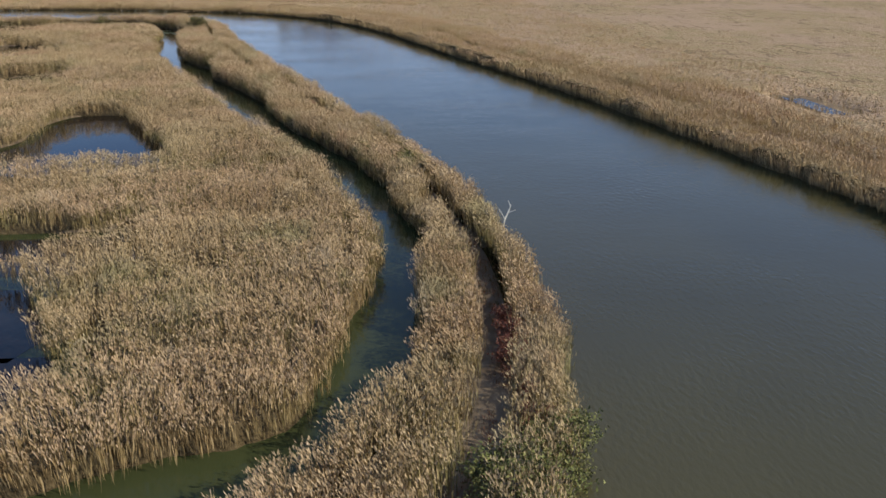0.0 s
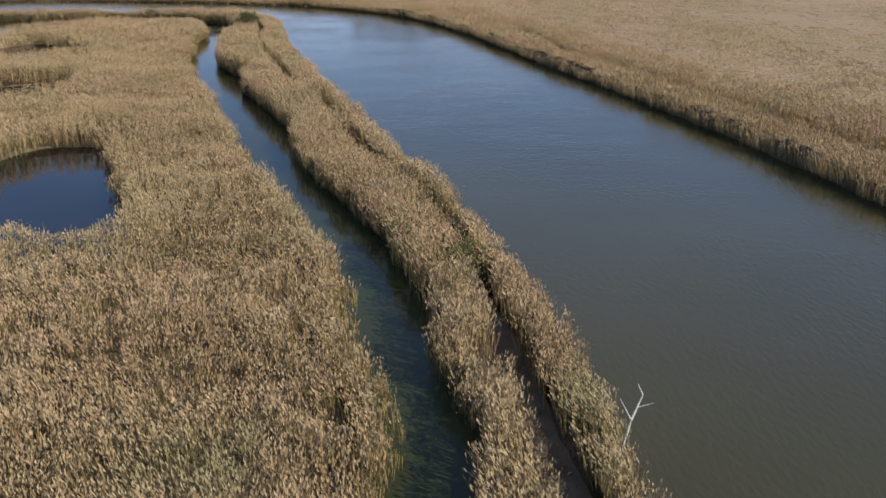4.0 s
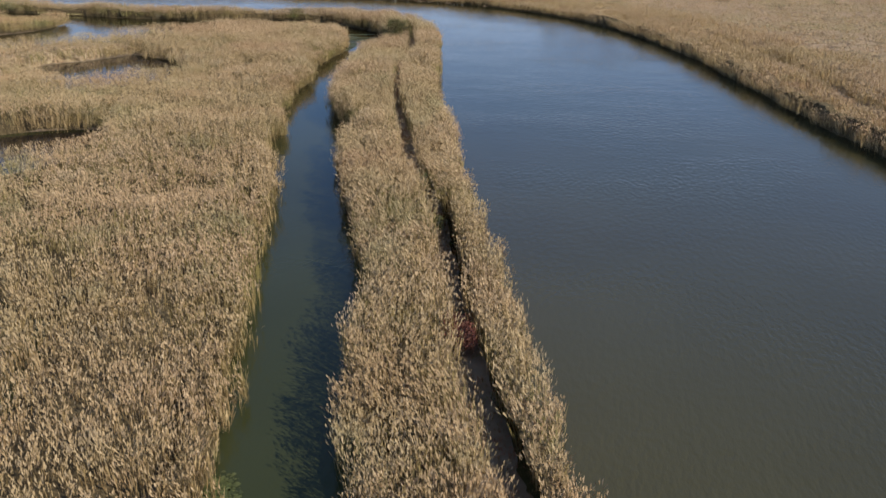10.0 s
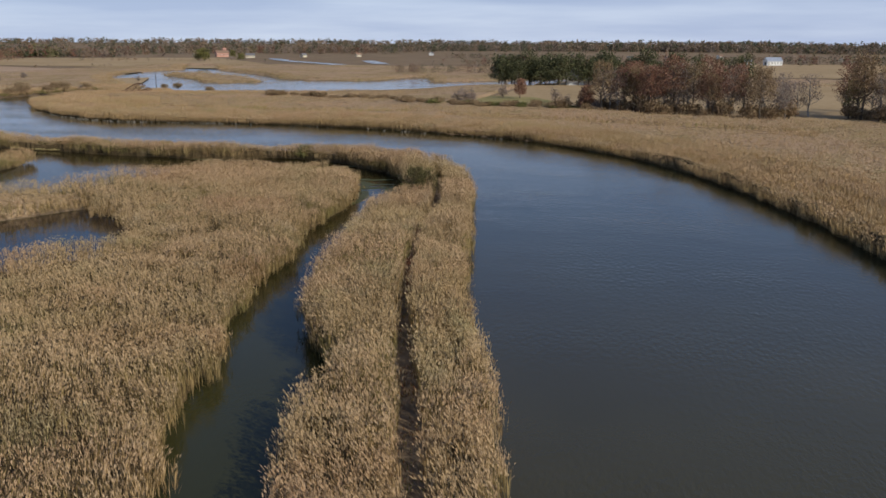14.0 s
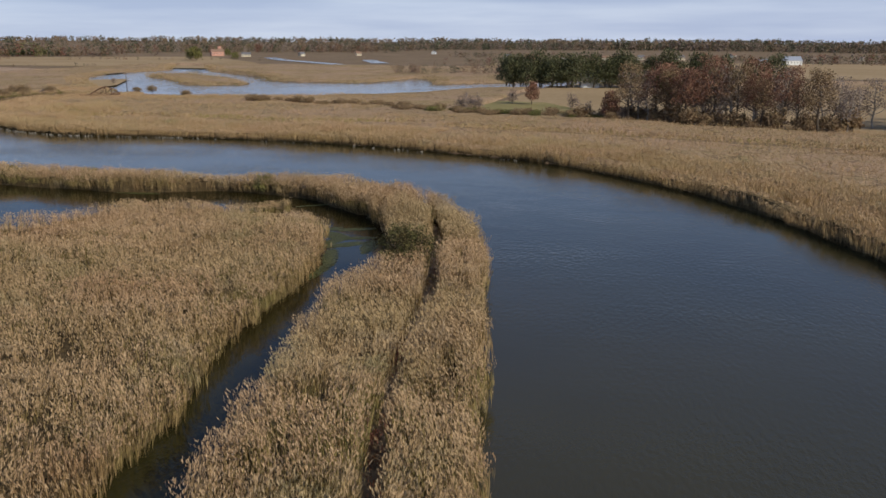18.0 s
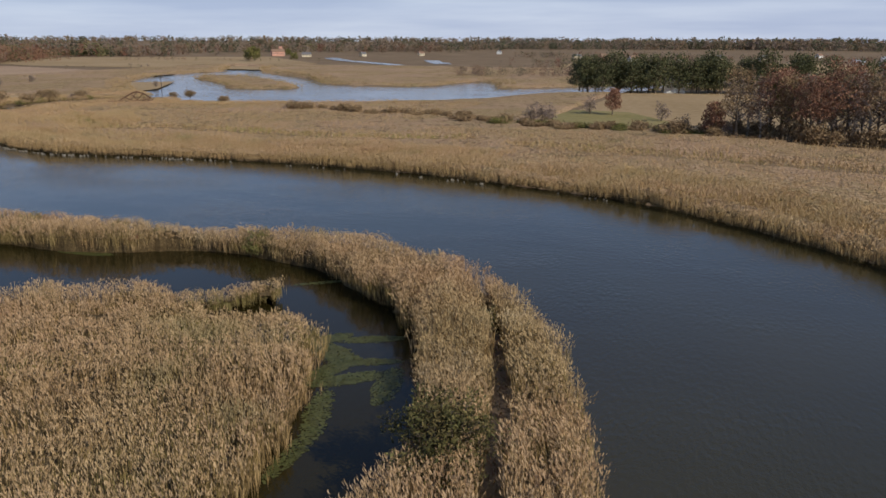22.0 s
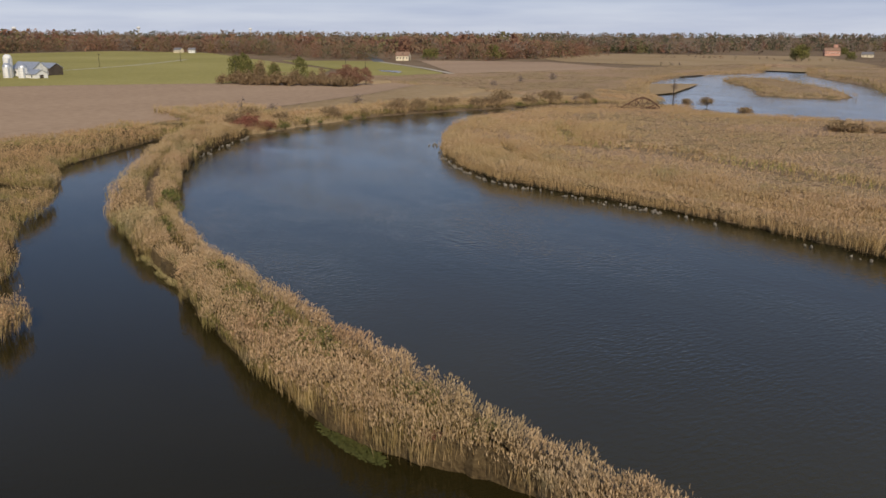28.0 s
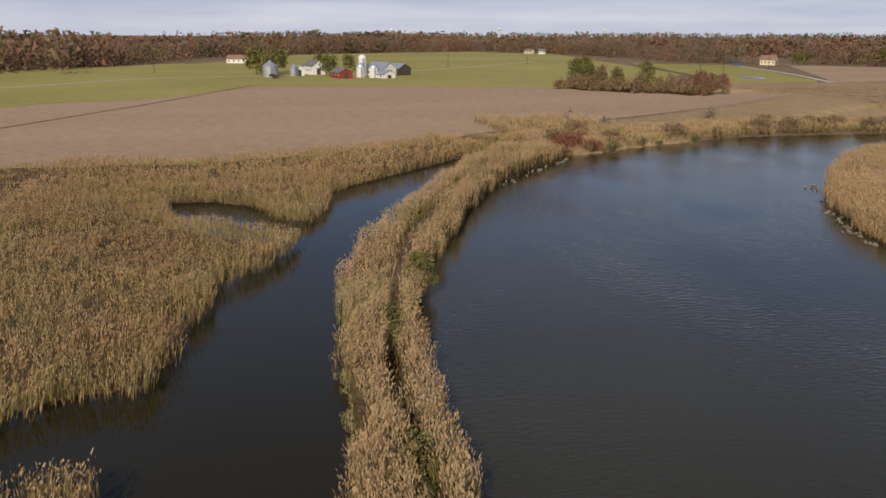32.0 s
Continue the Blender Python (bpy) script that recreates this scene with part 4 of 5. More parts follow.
sown(tall_green, [(5.4, -15.2), (6.9, -14.2), (4.1, -13.6), (7.6, -11.8), (5.9, -12.2), (3.2, -16.4), (6.3, 46.5), (5.1, 44.1)], 23, 0.8, 1.05)
small_tree = plant("tree", "small olive tree on the narrow dike by the river", "tree", 4.2, 1.5, "olive", 34, 1500, 0.14, 0.15, 8, 0.7)
sown(small_tree, [(-155.5, 250.9)], 4, 1, 1)
red_bank = plant("shrub", "wide red-leaved bush on the farm shore", "shrub", 3.0, 2.4, "red", 35, 1500, 0.2, 0.1, 8, 1.2, stems=4, group="red bushes on the shore")
sown(red_bank, [(-237.5, 297), (-241.2, 300.8), (-239, 304.7)], 5, 0.7, 1.1)
shore_bush = plant("shrub", "brown-green bush on the weedy river shore", "shrub", 2.8, 2.2, "brown", 36, 1300, 0.2, 0.08, 8, 1.3, stems=4, group="bushes on the shore")
weedy = plant("shrub", "straggling olive weeds on the river shore", "shrub", 2.2, 1.7, "olive", 39, 800, 0.17, 0.08, 8, 1.0, stems=4, group="weeds on the shore")
sown(weedy, scatter(21, [(-240, 305), (-252, 330), (-260, 356), (-259, 386), (-258, 414), (-250, 432)], 34, 3.0), 9, 0.4, 1.15)
sown(shore_bush, [(-253.5, 331.1), (-258, 344.6), (-261.1, 355.2), (-259.9, 364.8), (-260, 374.4), (-258.5, 387), (-257.8, 393.7), (-256.8, 408.4), (-258.4, 413.7), (-256.1, 418.4), (-264.8, 311.9), (-266.2, 382.6), (-224.4, 449.4), (-220.6, 455.4)] + scatter(22, [(-246, 306), (-262, 336), (-270, 370), (-266, 410), (-262, 436)], 16, 3.5), 6, 0.35, 1.3)
bare_bush = plant("shrub", "grey leafless bush on a river shore", "shrub", 4.5, 2.0, "grey", 37, 260, 0.3, 0.12, 9, 1.0, stems=4, group="bare bushes")
sown(bare_bush, [(-286, 359.6), (-263.7, 337.6), (-267.6, 399), (-274.4, 323.6), (-332.5, 457.8), (-350.8, 490.4), (-355.4, 516.3), (-252.8, 426), (-279.7, 514.9)], 7, 0.7, 1.3)
dead = plant("tree", "bare grey tree on the shore of a field", "tree", 7.0, 2.0, "grey", 38, 60, 0.3, 0.2, 9, 0.7)
sown(dead, [(-268.9, 311)], 8, 1, 1)

# trees behind the eastern marsh
kinds = [plant("tree", "tall oak with thin russet autumn leaves", "tree", 18, 5.6, "russet", 41, 1900, 0.30, 0.3, 24, 1.8, group="trees behind the marsh"),
    plant("tree", "tall brown-leaved oak with a bare trunk", "tree", 19, 5.4, "brown", 42, 1900, 0.30, 0.3, 24, 1.8, group="trees behind the marsh"),
    plant("tree", "half bare grey tree at a wood's edge", "tree", 17, 5.0, "grey", 43, 1000, 0.28, 0.24, 26, 1.5, bark=M_PALEBARK, group="trees behind the marsh"),
    plant("tree", "dense olive-green tree at a wood's edge", "tree", 18, 5.2, "olive", 44, 2400, 0.32, 0.24, 20, 2.0, group="trees behind the marsh")]
row = scatter(5, [(-14, 377), (5, 371), (21, 367), (39, 364)], 27, 2.2) + scatter(6, [(-8, 385), (22.8, 380), (46, 376)], 18, 3.5) + scatter(7, [(63, 372), (72, 367), (89.2, 357.8), (122.7, 359.8)], 26, 4.5) + scatter(8, [(76, 389.7), (122.4, 379.1), (186.8, 376.3)], 24, 8)
picks = random.Random(4)
groups = {0: [], 1: [], 2: [], 3: []}
for q in row:
    groups[picks.choice((0, 0, 1, 1, 2, 2, 2, 3))].append(q)
for k, ob in enumerate(kinds):
    sown(ob, groups[k], 10 + k, 0.72, 1.1)
under = plant("shrub", "dark brown thicket under tall trees", "shrub", 4.0, 2.2, "brown", 45, 700, 0.36, 0.1, 8, 1.3, stems=3, group="thicket under the trees")
sown(under, scatter(9, [(-26, 377), (-10, 374), (5.6, 369), (24.8, 364), (42.4, 362)], 36, 3.0) + scatter(10, [(64, 369.8), (76, 360), (101.7, 353.3)], 19, 3.4) + scatter(13, [(-424, 376), (-411, 380), (-398, 388), (-386, 400), (-375, 409)], 34, 2.0), 11, 0.6, 1.35)
pine = plant("tree", "dark green pine in a dense row", "tree", 17.5, 6.4, "pine", 46, 1500, 0.55, 0.08, 20, 3.0, group="row of dark pines")
sown(pine, scatter(11, [(-80, 552), (-60, 550), (-37, 550), (-8, 557), (14, 558)], 34, 3.2) + scatter(14, [(-74, 560), (-37, 560), (10, 566), (50, 566)], 16, 4.0), 12, 0.75, 1.1)
redtree = plant("tree", "small red-leaved tree in a hedge", "tree", 8.5, 2.6, "russet", 47, 1500, 0.34, 0.2, 10, 1.4, group="hedge trees")
sown(redtree, [(-51.4, 432), (-21, 377)], 13, 0.9, 1.15)
greytree = plant("tree", "grey-brown twiggy hedge tree", "tree", 8.0, 2.6, "grey", 48, 500, 0.34, 0.15, 11, 1.4, stems=2, group="hedge trees")
sown(greytree, [(-67.5, 397), (-58.4, 433), (-35.6, 416), (-64.5, 395), (-17.6, 376), (-28, 379), (-70.5, 399)], 14, 0.7, 1.1)
hedge = plant("shrub", "low olive and brown hedge bush", "shrub", 2.2, 2.4, "brown", 49, 700, 0.3, 0.1, 7, 1.1, stems=3, group="hedge bushes")
sown(hedge, scatter(12, [(-156.5, 417.1), (-114.6, 407.8), (-96.8, 404.5), (-77.5, 389.7), (-62.3, 381.7), (-50.8, 381.5), (-32.8, 379.4)], 60, 2.2) + [(-193.9, 436), (-156, 417)], 15, 0.4, 1.0)
hedge_green = plant("shrub", "low olive-green hedge bush beside a hayfield", "shrub", 2.4, 2.2, "olive", 56, 700, 0.26, 0.1, 7, 1.0, stems=3, group="hedge bushes")
sown(hedge_green, scatter(23, [(-78, 391), (-62, 384), (-37, 381), (-22, 377)], 24, 1.8), 24, 0.45, 1.05)
copse = [plant("tree", "yellow-green tree in a field copse", "tree", 17, 4.6, "olive", 51, 2000, 0.45, 0.08, 18, 2.1, group="copse in the field"),
    plant("tree", "brown autumn tree in a field copse", "tree", 15, 4.6, "brown", 52, 1700, 0.42, 0.06, 18, 2.1, group="copse in the field"),
    plant("tree", "dark red tree in a field copse", "tree", 15, 5.0, "russet", 53, 2200, 0.45, 0.06, 18, 2.3, group="copse in the field")]
sown(copse[0], [(-423.8, 378), (-415.9, 381.1), (-418.9, 387.1), (-402.2, 387.6), (-398.4, 398.7), (-425.8, 384)], 16, 0.7, 1.0)
sown(copse[1], [(-410, 383.3), (-406.2, 390.5), (-394.4, 393.7), (-392.5, 400.8), (-388.6, 404), (-412, 392.3), (-414.9, 387.2), (-400.3, 394.7)], 17, 0.5, 0.85)
sown(copse[2], [(-382, 413.1), (-378, 415.2), (-374.9, 411.2), (-384.7, 407.1), (-384.1, 419.1), (-379.1, 421.1), (-387.9, 413.1)], 18, 0.6, 0.9)
orchard = plant("tree", "small round dark tree in a planted row", "tree", 8, 3.2, "pine", 54, 600, 0.7, 0.15, 9, 2.0, group="planted tree row")
sown(orchard, [(-780 + 3.1 * k, 955 + 8.4 * k) for k in range(20)], 19, 0.8, 1.1)
farm_tree = plant("tree", "bushy olive farmyard tree", "tree", 10, 4.2, "olive", 55, 900, 0.6, 0.15, 10, 2.4, group="farmyard trees")
sown(farm_tree, [(-560.3, 254.4), (-575.4, 248.4), (-585.5, 261.3), (-590.8, 286.1), (-601, 304.3), (-545.9, 286.6), (-455.9, 918.1), (-466.9, 929.1), (-431.6, 956.7), (-516.8, 1107.4), (-648.1, 653.1), (-663.8, 672.5), (-619.1, 702.4), (-630.2, 723), (-983.8, 594), (-988.8, 614)], 20, 0.7, 1.2)


def woods(name, label, rows, seed, shares):
    """Distant wood: loose masses of leaf sprays, one tint a tree, joined."""
    rng = np.random.default_rng(seed)
    C = []
    for line, n, depth, height, sprays in rows:
        c = curve_points(line, 20.0)
        p = c[rng.integers(0, len(c), n)] + rng.normal(0, depth, (n, 2)) + rng.uniform(-12, 12, (n, 2))
        rise = 0.62 + 0.62 * lattice(p[:, 0] / 90, p[:, 1] / 90, seed + 3)  # stands of different age
        C.append(np.column_stack([p, height * rise * rng.uniform(0.74, 1.1, n), np.full(n, sprays)]))
    C = np.concatenate(C)
    n = len(C)
    clump = lattice(C[:, 0] / 45, C[:, 1] / 45, seed)
    tint = np.minimum((np.clip(clump * 0.55 + rng.uniform(0, 0.6, n) - 0.05, 0, 0.999) * len(shares)).astype(int), len(shares) - 1)
    order = np.array(shares)[tint]
    wide = rng.uniform(0.34, 0.56, n)
    pick = np.repeat(np.arange(n), C[:, 3].astype(int))
    c, m = C[pick], len(pick)
    ang, zf = rng.uniform(0, np.pi * 2, m), rng.uniform(0.02, 1.0, m) ** 0.8
    lobe = 0.8 + 0.35 * np.sin(ang * 3 + pick * 1.7) * np.sin(zf * 7 + pick)
    rr = c[:, 2] * wide[pick] * lobe * np.sqrt(np.clip(1.1 - (zf * 1.7 - 0.85) ** 2, 0.04, 1)) * rng.uniform(0.2, 1.0, m) ** 0.45
    p = np.column_stack([c[:, 0] + np.cos(ang) * rr, c[:, 1] + np.sin(ang) * rr, c[:, 2] * zf * 0.96])
    u, w = rng.normal(0, 1, (m, 3)), rng.normal(0, 1, (m, 3))
    u /= np.linalg.norm(u, axis=1)[:, None]
    w /= np.linalg.norm(w, axis=1)[:, None]
    s = (c[:, 2] * rng.uniform(0.7, 1.3, m) * np.where(c[:, 3] > 40, 0.52, 0.72) / np.sqrt(c[:, 3]))[:, None]
    v = np.stack([p - u * s, p + w * s, p + u * s], 1).reshape(-1, 3)
    v[:, 2] = np.maximum(v[:, 2], 0.2)
    me = mesh_from(name, v, np.arange(len(v)).reshape(-1, 3), WOOD_TINTS, order[pick])
    return tagged(new(name, me), label, "woods", kind="stuff")


def wood_tint(name, c):
    return material(name, speckled([(0, tuple(v * 0.88 for v in c)), (0.5, c), (1, tuple(v * 1.12 for v in c))], (0.20, 0.135, 0.09), 0.02, 0.35, 0.25), 0.9, 0.1)


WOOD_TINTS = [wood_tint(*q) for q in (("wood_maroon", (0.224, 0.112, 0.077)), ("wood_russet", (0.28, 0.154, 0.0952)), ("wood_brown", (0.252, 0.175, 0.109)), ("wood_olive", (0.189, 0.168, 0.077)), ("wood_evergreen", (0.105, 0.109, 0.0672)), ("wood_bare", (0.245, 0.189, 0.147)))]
WEST, NORTH = (1, 0, 5, 1, 2, 1, 3, 0, 4, 2), (5, 2, 4, 5, 2, 5, 4, 0, 3, 5)
woods("wood_west", "russet autumn woods beyond green farm fields", [([(-558.4, 28.9), (-686.1, 122.8), (-855.6, 173), (-956, 237.6), (-1118.4, 425.6), (-1160.6, 530.5)], 1050, 14, 17, 70), ([(-696.6, 24.9), (-896.3, 99.6), (-1198.6, 275.6), (-1398, 534.8)], 1000, 50, 21, 34),
    ([(-1061.5, 572), (-978.8, 614), (-835.5, 618.1), (-697.2, 622.4)], 420, 12, 15, 80), ([(-1200.4, 571.1), (-1097.9, 750.5), (-837, 851.2)], 700, 50, 20, 30), ([(-669, 687.4), (-650.5, 743.1), (-691.3, 860), (-769.2, 932.8)], 500, 16, 16, 60)], 61, WEST)
woods("wood_north", "dark mixed woods beyond pale northern fields", [([(-1494.5, 672.4), (-1227.1, 1067.5), (-1000, 1165), (-860, 1080), (-690, 1075)], 1700, 30, 14, 34), ([(-860, 1290), (-690, 1420), (-470, 1560)], 500, 40, 14, 34),
    ([(-150.2, 850.4), (-104.8, 934.6), (-51.3, 947.1)], 90, 12, 9, 50), ([(-254.5, 1224.7), (5, 1160), (132.3, 1150)], 160, 22, 8, 30), ([(167.5, 1066.6), (317.3, 1052.8), (479.9, 978.1)], 260, 22, 11, 36), ([(-162.8, 680.3), (-114.5, 683.2), (-59, 687.6)], 120, 6, 7, 90)], 62, NORTH)
# mostly bare-grey and evergreen tints here, standing in for distance haze
woods("wood_horizon", "woods along the far horizon, tinted grey and dark green for haze", [([(-560, 1700), (-420, 1960), (-60, 2130), (300, 2050), (640, 1760), (1000, 1560)], 2300, 55, 20, 24), ([(-2595.5, 380.6), (-2285.6, 1358.4), (-1552.9, 2175.7), (-649.6, 2604.3), (317.7, 2811.6), (1404.6, 2468.6)], 1900, 90, 22, 16),
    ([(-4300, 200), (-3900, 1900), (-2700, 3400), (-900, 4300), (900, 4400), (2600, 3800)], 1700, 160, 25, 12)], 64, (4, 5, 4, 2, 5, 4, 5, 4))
woods("scrub_north", "scattered scrub on distant marsh", [([(-504.8, 711.9), (-379, 766.1), (-272.3, 812.4)], 20, 14, 2.6, 40), ([(-588.2, 912.6), (-441.9, 938.9), (-337.9, 935.5)], 36, 14, 4, 40)], 63, NORTH)


# ---- trail, algae, stones ----
M_HERB = material("trail_herbs", speckled([(0, (0.08, 0.11, 0.025)), (0.35, (0.17, 0.16, 0.05)), (0.7, (0.30, 0.18, 0.09)), (1, (0.26, 0.11, 0.065))], (0.26, 0.09, 0.055), 0.06, 0.85), 0.85, 0.1)
M_ALGAE = material("algae", speckled([(0, (0.05, 0.055, 0.014)), (0.5, (0.085, 0.09, 0.024)), (1, (0.13, 0.135, 0.04))], (0.10, 0.09, 0.026), 0.4, 0.5), 0.5, 0.3)
F_TRAIL = 1.4 - field(TRAIL, False, 999.0)
reeds("trail_grass", "low green and russet herbs along a dike trail", np.minimum(F_TRAIL, F_DIKE - 0.6), [(-10, 12, -35, 60, 9), (-24, 6, 60, 130, 9), (-48, -8, 130, 250, 8), (-160, -48, 236, 258, 7)], 0.6, 71, wide=0.8, leaf=M_HERB, top=M_HERB, plumes=1, blades=4)

M_BANKGRASS = material("bank_grass", speckled([(0, (0.22, 0.18, 0.07)), (0.5, (0.36, 0.28, 0.13)), (1, (0.48, 0.38, 0.20))], (0.26, 0.25, 0.09), 0.15, 0.5), 0.85, 0.1)
reeds("bank_grass", "short straw and green grass on a bare dike slope", np.minimum(F_DIKE - 0.2, field(BARE_BANK) + 1.6), [(-141, -122, 238, 245, 30)], 0.75, 77, wide=0.8, leaf=M_BANKGRASS, top=M_BANKGRASS, plumes=1, blades=4, grow=0.5)


def algae(label, spots, seed):
    """A loose mat of small floating patches on still water."""
    rng = np.random.default_rng(seed)
    v, f = [], []
    for x, y, rx, ry, turn, n in spots:
        n *= 3
        a, r = rng.uniform(0, math.tau, n), np.sqrt(rng.uniform(0, 1, n)) * rng.uniform(0.7, 1.1, n)
        px, py = np.cos(a) * r * rx, np.sin(a) * r * ry
        c, s = math.cos(radians(turn)), math.sin(radians(turn))
        for u, w in zip(x + px * c - py * s, y + px * s + py * c):
            k, size, b = len(v), rng.uniform(0.03, 0.15), rng.uniform(0, 6)
            v += [(u + math.cos(b + j * math.tau / 6) * size * rng.uniform(0.4, 1.2), w + math.sin(b + j * math.tau / 6) * size * rng.uniform(0.4, 1.2), 0.03 + 0.0001 * (k % 60)) for j in range(6)]
            f.append(tuple(range(k, k + 6)))
    return tagged(new("algae_mat", mesh_from("algae_mat", np.array(v), np.array(f), [M_ALGAE])), label, "algae", kind="stuff")


algae("bright green algae mat floating at a reed edge", [(-13.8, 72, 1.1, 2.4, 10, 425), (-89.6, 238.1, 3.6, 0.8, 3, 600), (-58.4, 236, 3.5, 0.5, 35, 150)], 72)
algae("thin swirls of olive algae on still channel water", [(-50.1, 218.4, 3.6, 1.4, -30, 700), (-46.8, 213.8, 3.2, 1.0, 40, 450), (-43.5, 213.6, 1.0, 3.4, 10, 350), (-46.4, 208.4, 0.9, 3.5, 15, 350), (-48.1, 222, 2.8, 0.8, 25, 300), (-45.3, 203.1, 0.7, 4.0, 0, 250), (-48.6, 215.2, 3.0, 1.0, 70, 500), (-46.5, 217.4, 2.6, 0.7, 20, 350), (-51.5, 221, 2.2, 0.9, 50, 300)], 73)


def stones(name, label, line, n, seed, spread=0.5):
    rng = np.random.default_rng(seed)
    c = curve_points(line, 0.5)
    bm = bmesh.new()
    for k in range(n):
        x, y = c[rng.integers(0, len(c))] + rng.normal(0, spread, 2)
        r = rng.uniform(0.08, 0.28)
        got = bmesh.ops.create_icosphere(bm, subdivisions=1, radius=r, matrix=Matrix.Translation((x, y, 0.12)) @ Euler(rng.uniform(0, 6, 3)).to_matrix().to_4x4() @ Matrix.Diagonal((1.2, 0.9, 0.7, 1)))
        for w in got["verts"]:
            w.co += Vector(rng.normal(0, 0.12 * r, 3))
    me = bpy.data.meshes.new(name)
    bm.to_mesh(me)
    bm.free()
    me.materials.append(M_STONE)
    return tagged(new(name, me), label, "stones", kind="stuff")


M_STONE = plain("bank_stone", (0.27, 0.235, 0.19), 0.9, 0.2, 0.5, 1.2)
stones("bank_stones", "pale broken stones along the reed point's waterline", [(-120.3, 306.1), (-144.7, 303.8), (-154.8, 303.5), (-171.6, 309.1), (-187.9, 319.5), (-197.3, 324.8)], 150, 74, 0.5)
stones("bank_stones", "few grey stones at the foot of bank reeds", [(-36.8, 288.5), (-56.7, 296.3), (-82.3, 303), (-119.3, 306.1)], 40, 75)
stones("shore_stones", "pale stones below weeds on a river shore", [(-207, 275.5), (-221, 286.1), (-232.6, 297)], 30, 76, 0.4)


snag = tagged(new("driftwood"), "pale bare driftwood branch at a dike's edge", "driftwood")
snag.matrix_basis = pose(11.9, 23.6, 0.2, 0, 0, 25)
M_SNAG = plain("bleached_wood", (0.62, 0.57, 0.50), 0.9, 0.1, 0.3, 4.0)
v, f = tubes([((-0.2, 0, -0.4), (0.5, 0.1, 1.6), 0.09, 0.07), ((0.5, 0.1, 1.6), (1.3, 0.3, 2.7), 0.07, 0.03)], 8)
new("trunk", mesh_from("trunk", v, f, [M_SNAG], smooth=True)).parent = snag
for a, b in (((0.5, 0.1, 1.6), (0.2, 0.7, 2.6)), ((0.9, 0.2, 2.15), (1.5, -0.3, 2.5)), ((1.3, 0.3, 2.7), (1.2, 0.6, 3.2))):
    v, f = tubes([(a, b, 0.045, 0.015)], 6)
    new("branch", mesh_from("branch", v, f, [M_SNAG], smooth=True)).parent = snag


# ---- buildings ----
M_WHITE = plain("white_paint", (0.78, 0.77, 0.73), 0.6, 0.3, 0.12, 0.6)
M_REDWALL = plain("red_barn_paint", (0.30, 0.06, 0.045), 0.8, 0.2, 0.3, 0.8)
M_CREAM = plain("cream_siding", (0.72, 0.62, 0.44), 0.7, 0.2, 0.12, 0.6)
M_PINK = plain("pink_brick", (0.60, 0.33, 0.24), 0.85, 0.2, 0.2, 1.0)
M_METAL = plain("galvanised_sheet", (0.55, 0.57, 0.60), 0.45, 0.5, 0.2, 0.8, 0.6)
M_ROOF = plain("grey_shingle", (0.20, 0.19, 0.19), 0.9, 0.2, 0.25, 1.2)
M_ROOFRED = plain("brown_shingle", (0.30, 0.19, 0.13), 0.9, 0.2, 0.25, 1.2)
M_GLASS = plain("dark_glass", (0.03, 0.035, 0.045), 0.1, 0.5, 0.1, 1.0)
M_RUST = plain("rusted_steel", (0.13, 0.07, 0.045), 0.85, 0.2, 0.45, 0.7)
M_TIMBER = plain("weathered_timber", (0.10, 0.08, 0.065), 0.95, 0.1, 0.4, 1.5)


def part(name, bm, mat, parent, label=""):
    me = bpy.data.meshes.new(name)
    bm.to_mesh(me)
    bm.free()
    me.materials.append(mat)
    ob = new(name, me)
    ob.parent = parent
    return tagged(ob, label)


def block(x, y, z, sx, sy, sz, bevel=0.03, turn=0.0):
    bm = bmesh.new()
    bmesh.ops.create_cube(bm, size=1.0, matrix=Matrix.Diagonal((sx, sy, sz, 1)))
    if bevel:
        bmesh.ops.bevel(bm, geom=bm.edges[:], offset=bevel, segments=1, affect="EDGES")
    bmesh.ops.transform(bm, matrix=pose(x, y, z, 0, 0, turn), verts=bm.verts)
    return bm


def gable(length, width, eaves, ridge, over=0.4, thick=0.25):
    """A pitched roof of two thick slopes, ridge along x."""
    bm = bmesh.new()
    hw, hl = width / 2 + over, length / 2 + over
    low = eaves - over * (ridge - eaves) / (width / 2)
    sec = [(-hw, low), (0, ridge), (hw, low), (hw, low + thick), (0, ridge + thick), (-hw, low + thick)]
    a, b = [bm.verts.new((-hl, y, z)) for y, z in sec], [bm.verts.new((hl, y, z)) for y, z in sec]
    for k in range(6):
        bm.faces.new((a[k], a[(k + 1) % 6], b[(k + 1) % 6], b[k]))
    for e in (a, b[::-1]):
        bm.faces.new((e[0], e[5], e[4], e[1]))
        bm.faces.new((e[1], e[4], e[3], e[2]))
    bmesh.ops.recalc_face_normals(bm, faces=bm.faces)
    return bm


def walls(length, width, eaves, ridge):
    bm = bmesh.new()
    sec = [(-width / 2, 0), (width / 2, 0), (width / 2, eaves), (0, ridge), (-width / 2, eaves)]
    a, b = [bm.verts.new((-length / 2, y, z)) for y, z in sec], [bm.verts.new((length / 2, y, z)) for y, z in sec]
    for k in range(5):
        bm.faces.new((a[k], a[(k + 1) % 5], b[(k + 1) % 5], b[k]))
    bm.faces.new(a[::-1])
    bm.faces.new(b)
    bmesh.ops.recalc_face_normals(bm, faces=bm.faces)
    return bm


